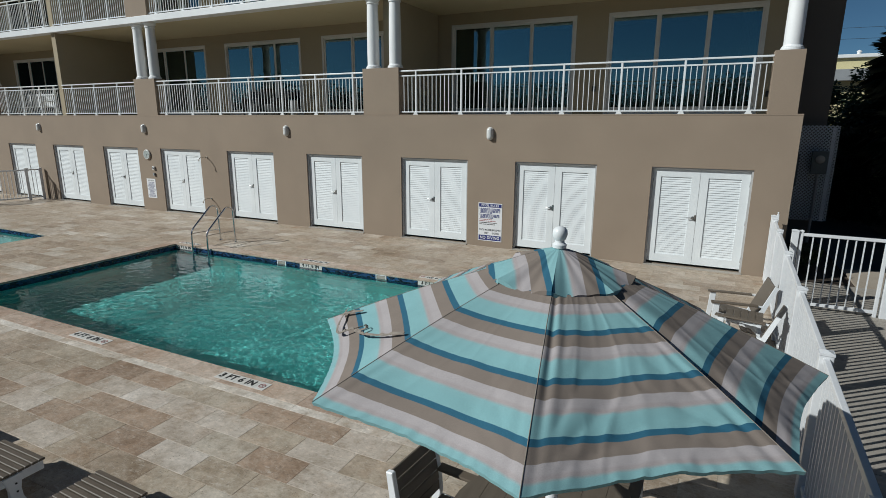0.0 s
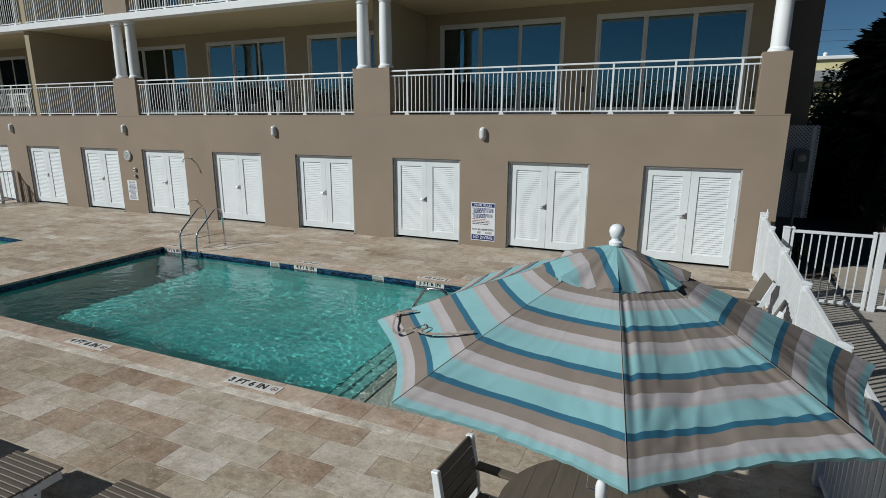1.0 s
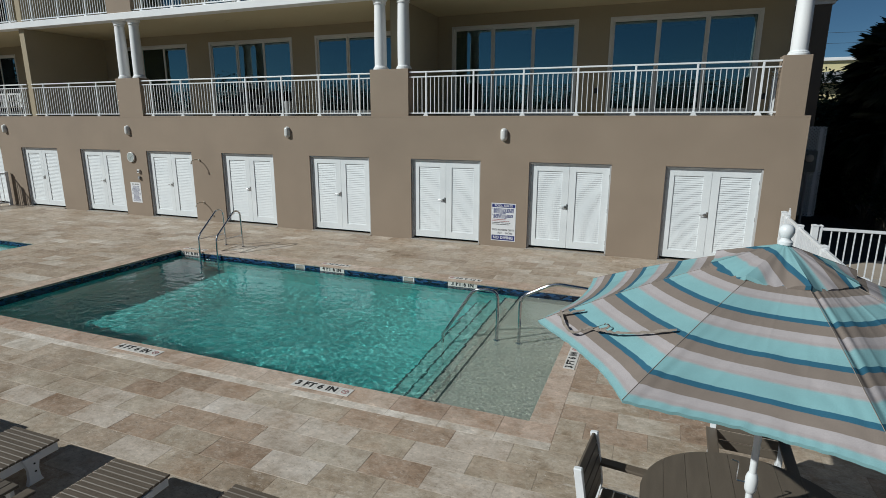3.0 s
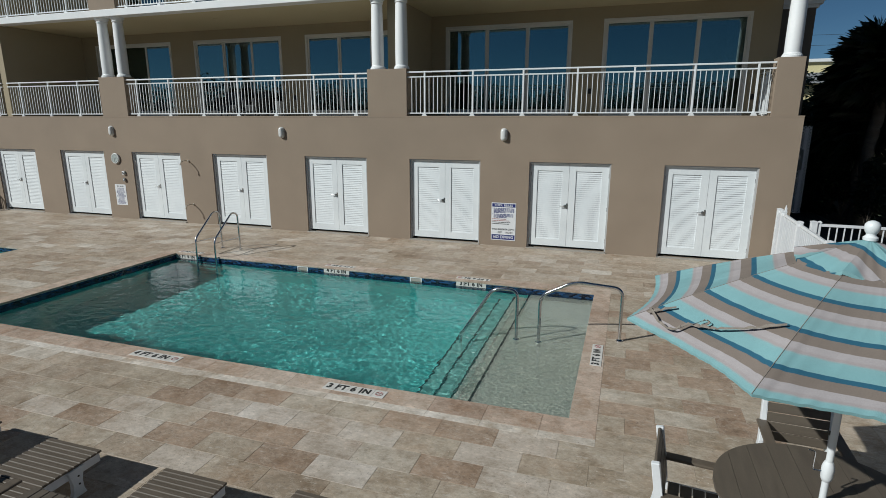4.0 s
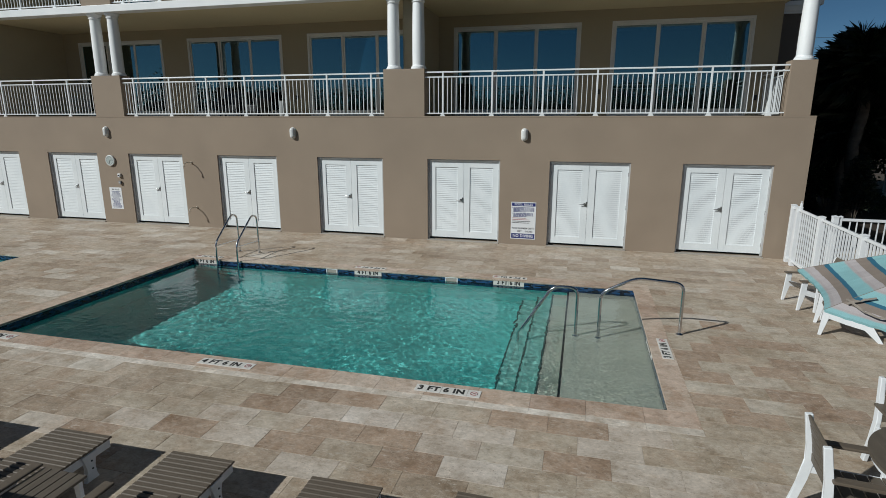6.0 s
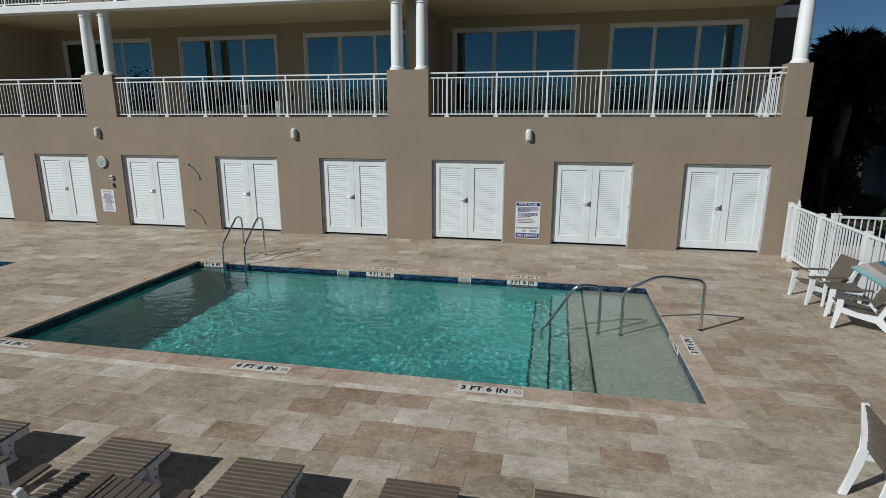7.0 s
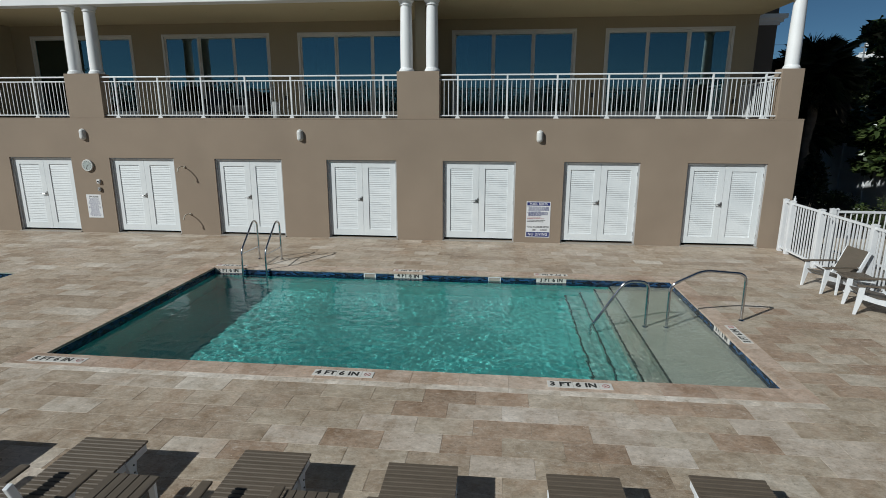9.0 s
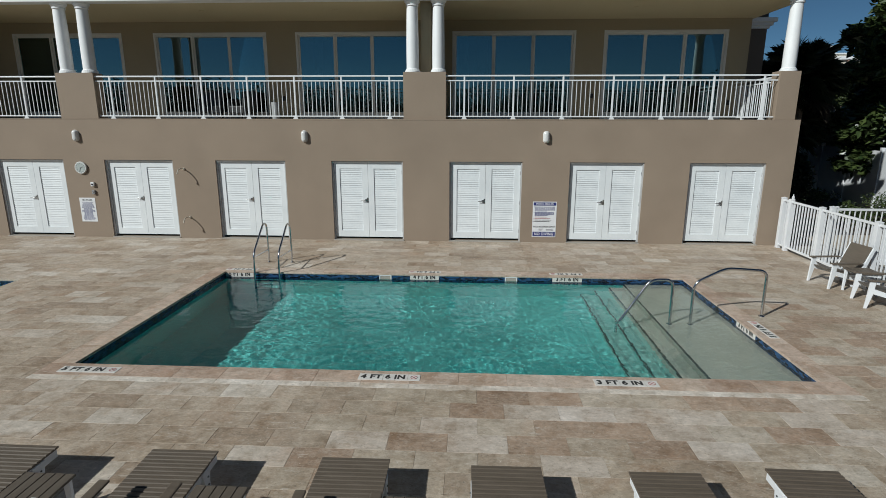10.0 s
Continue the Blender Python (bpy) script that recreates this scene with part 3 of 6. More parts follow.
def waterline(x0, x1, y0, y1, name):
    """The band of mosaic at the water's edge, on the four faces of a pool."""
    bm = bmesh.new()
    t = 0.006
    box(bm, x0, x1, y1 - t, y1, -0.30, -0.025)
    box(bm, x0, x1, y0, y0 + t, -0.30, -0.025)
    box(bm, x0, x0 + t, y0 + t, y1 - t, -0.30, -0.025)
    box(bm, x1 - t, x1, y0 + t, y1 - t, -0.30, -0.025)
    ob = part(name, bm, MOSAIC, kind="structure", label="blue glass mosaic band along the waterline")
    bm = bmesh.new()
    t = 0.0075
    box(bm, x0, x1, y1 - t, y1, -0.042, -0.0312)
    box(bm, x0, x1, y0, y0 + t, -0.042, -0.0312)
    box(bm, x0, x0 + t, y0 + t, y1 - t, -0.042, -0.0312)
    box(bm, x1 - t, x1, y0 + t, y1 - t, -0.042, -0.0312)
    part("grout_line", bm, MARKWHITE, ob)
    return ob


waterline(PX0, PX1, PY0, PY1, "waterline_tile")
waterline(SX0, SX1, SY0, SY1, "waterline_tile")


def ripple(x, y):
    """Height of the wind ripples on the water: short chop in gusts, calm before the steps, fine ripples over the shelf."""
    p = Vector((x * 4.6 + y * 1.0, y * 6.0 - x * 0.7, 0.0))
    q = Vector((x * 10.5 - y * 2.4, y * 12.5 + x * 1.5, 7.0))
    r = Vector((x * 0.9, y * 1.3, 3.0))
    calm = math.exp(-((x + 5.3 + 0.25 * (y - 6.0)) / 0.85) ** 2 - ((y - 6.3) / 1.5) ** 2)
    gust = min(1.05, max(0.45, 0.85 + 0.5 * noise.noise(r) + 0.05 * (6.2 - y))) * (1 - 0.8 * calm) * min(1.0, max(0.42, (x + 12.6) / 2.6))
    s = Vector((x * 21.0 + y * 9.0, y * 33.0 - x * 6.0, 2.0))
    shoal = min(1.0, max(0.0, (x - PX1 + 2.1) / 0.6))
    return gust * ((0.0044 - 0.003 * shoal) * noise.noise(p) + 0.0027 * noise.noise(q) + 0.0022 * shoal * noise.noise(s))


def water_sheet(name, x0, x1, y0, y1, step, label):
    xs, x = [], x0
    while x < x1 - 0.004:
        xs.append(x)
        x += step if x < -4.3 else 0.0095
    xs.append(x1)
    nx, ny = len(xs) - 1, int((y1 - y0) / (step * 0.72))
    co, fa = [], []
    for j in range(ny + 1):
        for i in range(nx + 1):
            x, y = xs[i], y0 + (y1 - y0) * j / ny
            co.append((x, y, WATER_Z + ripple(x, y)))
    for j in range(ny):
        for i in range(nx):
            a = j * (nx + 1) + i
            fa.append((a, a + 1, a + nx + 2, a + nx + 1))
    me = bpy.data.meshes.new(name)
    me.from_pydata(co, [], fa)
    me.polygons.foreach_set("use_smooth", [True] * len(fa))
    me.materials.append(WATER)
    ob = tagged(new(name, me), label, "water", kind="structure")
    ob.cycles.is_caustics_caster = True
    return ob


water = water_sheet("water", PX0 + 0.007, PX1 - 0.007, PY0 + 0.007, PY1 - 0.007, 0.019, "clear rippling turquoise swimming pool water")
water_sheet("water", SX0 + 0.007, SX1 - 0.007, SY0 + 0.007, SY1 - 0.007, 0.08, "clear water in the spa")

for ob in list(scene.objects):
    if ob.name.split(".")[0] in ("pool_basin", "spa_basin", "pool_step", "nosing", "waterline_tile"):
        ob.cycles.is_caustics_receiver = True

# lower wall with its door openings
DOOR_X = [-1.11, -4.18, -7.33, -10.485, -13.65, -16.75, -19.82, -22.90, -25.98, -29.1]
DOOR_W, DOOR_Z0, DOOR_Z1 = 1.915, 0.03, 2.148
WALL_X0, WALL_X1, WALL_TOP = -33.0, 1.495, 3.206
bm = bmesh.new()
edges = sorted([(x, x + DOOR_W) for x in DOOR_X])
left = WALL_X0
for a, b in edges:
    box(bm, left, a, FY, FY + 0.3, -0.05, DOOR_Z1)
    box(bm, a, b, FY + 0.14, FY + 0.3, -0.05, DOOR_Z0)
    left = b
box(bm, left, WALL_X1, FY, FY + 0.3, -0.05, DOOR_Z1)
box(bm, WALL_X0, WALL_X1, FY, FY + 0.3, DOOR_Z1, WALL_TOP)
box(bm, WALL_X1 - 0.3, WALL_X1, FY + 0.3, 15.4, -0.05, WALL_TOP)
part("wall_south", bm, STUCCO, kind="structure", label="tan stucco lower wall with a row of storage doors")
part("trim_ledge", bbox(WALL_X0, WALL_X1 + 0.004, FY - 0.004, FY + 0.5, 3.2065, 3.238, 0.003), STUCCO, kind="structure",
     label="thin tan stucco ledge under the balcony railing")
bm = bmesh.new()
for a, b in edges:
    box(bm, a - 0.02, b + 0.02, FY + 0.301, FY + 0.6, -0.04, 2.3)
part("storage_rooms", bm, DARK, kind="structure", label="dark storage rooms behind the doors")
bm = bmesh.new()
for a, b in edges:
    box(bm, a - 0.01, b + 0.01, FY - 0.06, FY + 0.07, -0.01, 0.02)
part("trim_threshold", bm, CONCRETE, kind="structure", label="pale concrete thresholds under the doors")

# first-floor balcony: slab, back wall with openings, partitions, soffit, fascia
BY = 14.99
part("balcony_floor", bbox(WALL_X0, WALL_X1 - 0.02, FY + 0.31, BY + 4.2, 2.98, 3.2065, 0), CONCRETE, kind="structure",
     label="pale concrete balcony floor")
WINDOWS = [(-2.80, 0.855), (-7.384, -3.643), (-12.257, -8.655), (-16.785, -13.18), (-21.39, -17.815), (-25.75, -22.18), (-30.9, -27.5)]
WZ0, WZ1 = 3.257, 5.86
for name, z0, z1 in (("wall_balcony", 3.238, 6.18), ("wall_upper", 6.36, 9.3)):
    bm = bmesh.new()
    left = WALL_X0
    for a, b in sorted(WINDOWS):
        box(bm, left, a, BY, BY + 0.22, z0, z1)
        box(bm, a, b, BY, BY + 0.22, z0 + WZ1 - 3.238, z1)
        left = b
    box(bm, left, WALL_X1, BY, BY + 0.22, z0, z1)
    part(name, bm, BACKWALL, kind="structure", label="cream stucco wall behind the balcony")
for x0, x1 in ((-8.12, -7.84), (-22.3, -22.05)):
    for z0, z1 in ((3.238, 6.179), (6.36, 9.3)):
        part("wall_partition", bbox(x0, x1, 12.32 if x0 > -20 else 12.0, BY - 0.002, z0, z1, 0.008), BACKWALL, kind="structure",
             label="cream stucco partition between two balconies")
part("ceiling", bbox(WALL_X0, WALL_X1 + 0.1, FY + 0.42, BY + 4.2, 6.18, 6.36, 0), SOFFIT, kind="structure", label="cream painted balcony soffit")
bm = bmesh.new()
box(bm, WALL_X0, WALL_X1 + 0.16, FY + 0.06, FY + 0.42, 6.165, 6.36)
part("trim_fascia", bevelled(bm, 0.008), WHITE, kind="structure", label="white balcony fascia beam on the columns")
part("roof_upper", bbox(WALL_X0, WALL_X1 + 0.2, FY + 0.0, BY + 4.2, 9.3, 9.6, 0), WHITE, kind="structure", label="white slab over the upper balcony")
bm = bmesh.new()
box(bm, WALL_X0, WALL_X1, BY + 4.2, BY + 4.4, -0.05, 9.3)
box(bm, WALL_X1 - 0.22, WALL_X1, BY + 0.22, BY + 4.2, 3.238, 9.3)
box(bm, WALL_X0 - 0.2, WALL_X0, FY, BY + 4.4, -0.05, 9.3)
part("wall_rooms", bm, ROOM, kind="structure", label="room walls behind the glass, their dimness put into a dark grey")
part("wall_tower", bbox(WALL_X0, WALL_X1, FY + 0.3, BY + 7, 9.6, 12.0, 0), STUCCO, kind="structure", label="plain tan stucco storeys above the balconies")
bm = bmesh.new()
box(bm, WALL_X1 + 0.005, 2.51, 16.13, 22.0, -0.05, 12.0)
part("wall_east_block", bm, STUCCO_SHADE, kind="structure", label="stucco block with its shade darkened into the brown colour")
bm = bmesh.new()
for k, (o, z0, z1) in enumerate(((0.05, 6.0, 6.08), (0.12, 6.08, 6.18), (0.2, 6.18, 6.3))):
    box(bm, WALL_X1 + 0.006, 2.51 + o, 16.13 - o, 22.0, z0 + 0.05, z1 + 0.05)
part("trim_cornice", bm, WHITE, kind="structure", label="white stepped cornice on the block's corner")


def pedestal(x0, x1, z0):
    e = thing("pedestal", pose((x0 + x1) / 2, 12.11, z0), "tan stucco pedestal carrying the balcony columns", "pedestal", "balcony pedestals")
    w = (x1 - x0) / 2
    part("body", bbox(-w, w, -0.2, 0.2, 0, 1.18, 0.006), STUCCO, e)
    return e


def column(x, z0, label="round white column with a moulded base and cap"):
    e = thing("column", pose(x, 12.11, z0), label, "column", "balcony columns")
    h = 6.165 - 4.418
    part("shaft", lathe(bmesh.new(), [(0.158, 0.06), (0.16, 0.4), (0.157, 0.8), (0.15, 1.2), (0.14, h - 0.1)], 28), WHITE, e, smooth=True)
    bm = bmesh.new()
    lathe(bm, [(0.2, 0), (0.2, 0.035), (0.185, 0.05), (0.188, 0.06), (0.165, 0.085), (0.16, 0.1)], 28)
    part("base", bm, WHITE, e)
    bm = bmesh.new()
    lathe(bm, [(0.145, h - 0.15), (0.165, h - 0.14), (0.165, h - 0.12), (0.15, h - 0.11), (0.185, h - 0.05), (0.2, h - 0.045), (0.2, h)], 28)
    part("capital", bm, WHITE, e)
    return e


PEDS = [(0.898, 1.405), (-8.542, -7.434), (-17.85, -16.81), (-27.6, -26.55)]
for lvl, z0 in ((0, 3.238), (1, 6.362)):
    for a, b in PEDS:
        pedestal(a, b, z0)
for x in (1.18, -8.31, -7.64, -17.63, -17.0, -27.35, -26.8):
    column(x, 4.418)


# doors
def louvred_door(m):
    e = thing("door_1", m, "closed white louvred double door with a lever handle", "door", "storage doors")
    tagged(e, kind="structure")
    h = DOOR_Z1 - DOOR_Z0
    t = 0.035
    bm = bmesh.new()
    box(bm, 0, t, 0.03, 0.16, 0, h)
    box(bm, DOOR_W - t, DOOR_W, 0.03, 0.16, 0, h)
    box(bm, t, DOOR_W - t, 0.03, 0.16, h - t, h)
    part("frame", bm, GREYFRAME, e, "grey metal door frame")
    lw = (DOOR_W - 2 * t - 0.012) / 2
    for k in range(2):
        x0 = t + 0.003 + k * (lw + 0.006)
        x1 = x0 + lw
        z0, z1 = 0.05, h - t - 0.006
        st, tr, brl = 0.157, 0.165, 0.175
        bm = bmesh.new()
        box(bm, x0, x0 + st, 0.085, 0.13, z0, z1)
        box(bm, x1 - st, x1, 0.085, 0.13, z0, z1)
        box(bm, x0 + st, x1 - st, 0.085, 0.13, z1 - tr, z1)
        box(bm, x0 + st, x1 - st, 0.085, 0.13, z0, z0 + brl)
        leaf = part("leaf", bm, DOORWHITE, e)
        bm = bmesh.new()
        n = 34
        zs, ze = z0 + brl, z1 - tr
        pitch = (ze - zs) / n
        for i in range(n):
            z = zs + (i + 0.5) * pitch
            a = Matrix.Translation((0, 0.107, z)) @ Matrix.Rotation(radians(76), 4, "X")
            box(bm, x0 + st, x1 - st, -0.0275, 0.0275, -0.003, 0.003, a)
        box(bm, x0 + st, x1 - st, 0.128, 0.134, zs, ze)
        part("louvre", bm, DOORWHITE, leaf, "fixed white louvre slats")
        bm = bmesh.new()
        for z in (0.25, 1.02, h - 0.3):
            hx = x0 + 0.0 if k == 0 else x1
            lathe(bm, [(0.008, z - 0.05), (0.009, z - 0.045), (0.009, z + 0.045), (0.008, z + 0.05)], 8, (hx, 0.083))
        part("hinge", bm, STEEL, leaf, smooth=True)
        if k == 0:
            bm = bmesh.new()
            bmesh.ops.create_cone(bm, cap_ends=True, segments=16, radius1=0.036, radius2=0.033, depth=0.012,
                                  matrix=Matrix.Translation((x1 - 0.062, 0.079, 1.065)) @ Matrix.Rotation(radians(90), 4, "X"))
            box(bm, x1 - 0.036, x1 - 0.002, 0.076, 0.086, 1.0, 1.13)
            tube(bm, [(x1 - 0.062, 0.078, 1.065), (x1 - 0.062, 0.035, 1.065)], 0.010, 10)
            tube(bm, smooth_line([(x1 - 0.062, 0.035, 1.065), (x1 - 0.12, 0.032, 1.068), (x1 - 0.185, 0.038, 1.062)], 0.02), 0.0125, 10, 0.8)
            part("handle", bm, NICKEL, leaf, "brushed steel lever handle", smooth=True)
        else:
            part("astragal", bbox(x0 - 0.004, x0 + 0.004, 0.100, 0.118, z0, z1, 0.001), DOORWHITE, leaf)
    return e


first = louvred_door(pose(DOOR_X[0], FY, DOOR_Z0))
for i, x in enumerate(DOOR_X[1:], 2):
    copy_thing(first, pose(x, FY, DOOR_Z0)).name = f"door_{i}"


# sliding glass doors on the balcony
def sliding_window(i, x0, x1, z0):
    w, h = x1 - x0, WZ1 - WZ0
    e = thing(f"window_{i}", pose(x0, BY, z0), "three-panel sliding glass door reflecting blue sky", "window", "balcony glass doors")
    tagged(e, kind="structure")
    bm = bmesh.new()
    f = 0.07
    box(bm, 0, f, -0.02, 0.14, 0, h)
    box(bm, w - f, w, -0.02, 0.14, 0, h)
    box(bm, f, w - f, -0.02, 0.14, h - f, h)
    box(bm, f, w - f, -0.02, 0.14, 0, 0.05)
    part("frame", bm, WINFRAME, e)
    pw = (w - 2 * f) / 3
    for k in range(3):
        a, b = f + k * pw, f + (k + 1) * pw
        y = 0.03 + 0.03 * (k % 2)
        s = 0.055
        bm = bmesh.new()
        box(bm, a, a + s, y, y + 0.026, 0.05, h - f)
        box(bm, b - s, b, y, y + 0.026, 0.05, h - f)
        box(bm, a + s, b - s, y, y + 0.026, h - f - s, h - f)
        box(bm, a + s, b - s, y, y + 0.026, 0.05, 0.05 + 0.16)
        sash = part("sash", bm, WINFRAME, e)
        part("pane", bbox(a + s, b - s, y + 0.010, y + 0.016, 0.21, h - f - s, 0), GLASS, sash, "tinted reflective glass")
    return e


def curtain(x0, x1, z0, h):
    e = thing("curtain", pose(x0, BY + 0.32, z0), "pale full-length curtain drawn aside behind the glass", "curtain", "curtains")
    n = 40
    bm = bmesh.new()
    rows = []
    for z in (0.03, h):
        rows.append([bm.verts.new(((x1 - x0) * k / n, 0.035 * math.sin(k * 1.5) + 0.01 * math.sin(k * 0.7), z)) for k in range(n + 1)])
    rows2 = [[bm.verts.new(v.co + Vector((0, 0.006, 0))) for v in r] for r in rows]
    for k in range(n):
        bm.faces.new((rows[0][k], rows[0][k + 1], rows[1][k + 1], rows[1][k]))
        bm.faces.new((rows2[0][k], rows2[1][k], rows2[1][k + 1], rows2[0][k + 1]))
    part("cloth", bm, CURTAIN, e, smooth=True)


for i, (a, b) in enumerate(WINDOWS, 1):
    sliding_window(i, a, b, WZ0)
    sliding_window(i + len(WINDOWS), a, b, WZ0 + 3.09)
for x0, x1 in ((-7.22, -6.88), (-6.6, -6.28), (0.32, 0.69), (-15.78, -15.5), (-15.0, -14.62), (-18.22, -17.95), (-19.78, -19.5), (-11.78, -11.5)):
    curtain(x0, x1, 3.245, 2.58)
part("floor_rooms", bbox(WALL_X0, WALL_X1 - 0.25, BY + 0.25, BY + 4.19, 3.24, 3.252, 0), CARPET, kind="structure", label="room floor behind the glass, darkened in its colour for dimness")

PICKET = bbox(-0.0075, 0.0075, -0.0075, 0.0075, 0, 0.878, 0)
me_picket = bpy.data.meshes.new("picket")
PICKET.to_mesh(me_picket)
PICKET.free()
me_picket.materials.append(ALU)


def railing(length, posts, m, label, z_top=1.105):
    """A balcony railing along +x: top rail, second rail, bottom rail, posts on feet and square pickets between."""
    e = thing("railing", m, label, "railing", "balcony railings")
    part("top_rail", bbox(0, length, -0.026, 0.026, z_top - 0.036, z_top, 0.008), ALU, e)
    part("middle_rail", bbox(0, length, -0.018, 0.018, 0.953, 0.983, 0.004), ALU, e)
    part("bottom_rail", bbox(0, length, -0.018, 0.018, 0.055, 0.085, 0.004), ALU, e)
    stops = [0.0] + posts + [length]
    for x in posts:
        bm = bbox(x - 0.021, x + 0.021, -0.023, 0.023, 0, z_top - 0.028, 0.004)
        outline(bm, [(-0.07, 0), (0.07, 0), (0.03, 0.07), (-0.03, 0.07)], 0.02, lambda u, v, w, x=x: (x + u, -0.03 - w, v))
        part("post", bm, ALU, e)
    for a, b in zip(stops, stops[1:]):
        n = max(1, round((b - a) / 0.114))
        for k in range(1, n):
            share("picket", me_picket, e, pose(a + (b - a) * k / n, 0, 0.08))
    return e


RL = "white aluminium balcony railing with slim upright pickets"
BAYS = [(-7.434, 0.898, [-6.96, -5.69, -4.433, -3.163, -1.909, -0.661, 0.573]),
        (-16.81, -8.542, [-16.41, -15.165, -13.925, -12.685, -11.42, -10.175, -8.91]),
        (-22.05, -17.85, [-21.45, -20.15, -18.85]), (-26.55, -22.3, [-25.9, -24.75, -23.55, -22.6])]
for z0 in (3.238, 6.362):
    for a, b, ps in BAYS:
        railing(b - a, [p - a for p in ps], pose(a, 11.985, z0), RL)
railing(2.65, [0.83, 2.0], pose(1.205, 12.31, 3.238, 0, 0, 90), RL)


def sconce(x, z):
    e = thing("wall_lamp", pose(x, FY, z), "oval ribbed white bulkhead lamp on the tan wall", "lamp", "wall lamps")
    n = 24
    bm = bmesh.new()
    def oval(s, y):
        return [bm.verts.new((s * 0.075 * math.cos(2 * math.pi * k / n), y, (0.07 if math.sin(2 * math.pi * k / n) > 0 else -0.07) + s * 0.075 * math.sin(2 * math.pi * k / n))) for k in range(n)]
    rings = [oval(1.12, 0), oval(1.12, -0.03), oval(1.0, -0.036), oval(0.95, -0.07), oval(0.6, -0.098), oval(0.2, -0.105)]
    for a, b in zip(rings, rings[1:]):
        for k in range(n):
            bm.faces.new((a[k], a[(k + 1) % n], b[(k + 1) % n], b[k]))
    bm.faces.new(rings[-1])
    part("lens", bm, LAMPGLASS, e, smooth=True)
    for k in (-2, -1, 0, 1, 2):
        dx = k * 0.024
        bm = bmesh.new()
        tube(bm, smooth_line([(dx, -0.03, 0.125), (dx, -0.1 + 0.01 * abs(k), 0.07), (dx, -0.1 + 0.01 * abs(k), -0.07), (dx, -0.03, -0.125)], 0.04, 3), 0.0045, 6)
        part("guard_rib", bm, WHITE, e, smooth=True)


for x in (-4.827, -11.168, -17.43, -23.6):
    sconce(x, 2.79)

# ---- things: wall fittings ----


def flat_text(name, text, size, material, parent, x, z, y=-0.006, squeeze=1.0, align="CENTER"):
    return lettering(name, text, size, material, parent, pose(x, y, z, 90, 0, 0), 0.001, align, squeeze, 0.02)


def pool_sign():
    e = thing("sign", pose(-4.785, FY, 0.63), "white pool rules sign with navy header and footer", "sign")
    part("panel", bbox(-0.315, 0.315, -0.006, 0, -0.48, 0.48, 0.002), SIGNWHITE, e)
    part("header", bbox(-0.297, 0.297, -0.0085, -0.004, 0.375, 0.46, 0.001), NAVY, e, "navy band")
    part("footer", bbox(-0.297, 0.297, -0.0085, -0.004, -0.46, -0.335, 0.001), NAVY, e, "navy band")
    flat_text("letter", "POOL RULES", 0.078, SIGNWHITE, e, 0, 0.416, -0.009, 0.98)
    flat_text("letter", "NO DIVING", 0.108, SIGNWHITE, e, 0, -0.398, -0.009, 0.86)
    flat_text("letter", "POOL MAXIMUM DEPTH", 0.066, INK, e, 0, -0.20, -0.0065, 0.74)
    flat_text("letter", "FEET      INCHES", 0.066, INK, e, 0.05, -0.28, -0.0065, 0.74)
    rng = random.Random(4)
    z = 0.345
    for lines, ink in ((5, NAVY), (4, NAVY), (1, REDINK), (1, REDINK), (1, INK), (1, INK)):
        part("text_bar", bbox(-0.285, -0.272, -0.0075, -0.004, z - 0.018, z, 0), ink, e)
        for k in range(lines):
            x, end = -0.258, 0.27 if k < lines - 1 else rng.uniform(0.0, 0.2)
            while x < end - 0.03:
                w = min(rng.uniform(0.03, 0.095), end - x)
                part("text_bar", bbox(x, x + w, -0.0075, -0.004, z - 0.017, z, 0), ink, e)
                x += w + 0.012
            z -= 0.027
        z -= 0.014


def spa_sign():
    e = thing("sign", pose(-17.385, FY, 0.768), "small white spa rules notice with close printed lines", "sign")
    part("panel", bbox(-0.225, 0.225, -0.006, 0, -0.335, 0.335, 0.002), SIGNWHITE, e)
    flat_text("letter", "SPA RULES", 0.06, INK, e, 0, 0.27, -0.0065, 0.95)
    rng = random.Random(9)
    z = 0.215
    while z > -0.29:
        half = rng.uniform(0.12, 0.19)
        x = -half
        while x < half - 0.02:
            w = min(rng.uniform(0.025, 0.07), half - x)
            part("text_bar", bbox(x, x + w, -0.0075, -0.004, z - 0.013, z, 0), NAVY, e)
            x += w + 0.01
        z -= 0.029


pool_sign()
spa_sign()

e = thing("wall_clock", pose(-17.41, FY, 1.93), "round pale wall clock with a faded grey-green dial", "clock")
part("case", lathe(bmesh.new(), [(0.155, 0), (0.165, 0.01), (0.165, 0.045), (0.15, 0.055), (0.135, 0.05)], 32), LAMPGLASS, e, smooth=True).matrix_basis = pose(0, 0, 0, 90)
part("dial", lathe(bmesh.new(), [(0.136, 0.047), (0.136, 0.0505)], 32), DIAL, e).matrix_basis = pose(0, 0, 0, 90)
for k in range(12):
    a = radians(30 * k)
    part("hour_mark", bbox(-0.005, 0.005, -0.054, -0.051, 0.1, 0.125, 0), GREYMETAL, e).matrix_basis = pose(0, 0, 0, 0, 30 * k, 0)
part("hour_pointer", bbox(-0.006, 0.006, -0.056, -0.052, -0.01, 0.07, 0), GREYMETAL, e).matrix_basis = pose(0, 0, 0, 0, 70, 0)
part("minute_pointer", bbox(-0.004, 0.004, -0.058, -0.054, -0.01, 0.105, 0), GREYMETAL, e).matrix_basis = pose(0, 0, 0, 0, 200, 0)

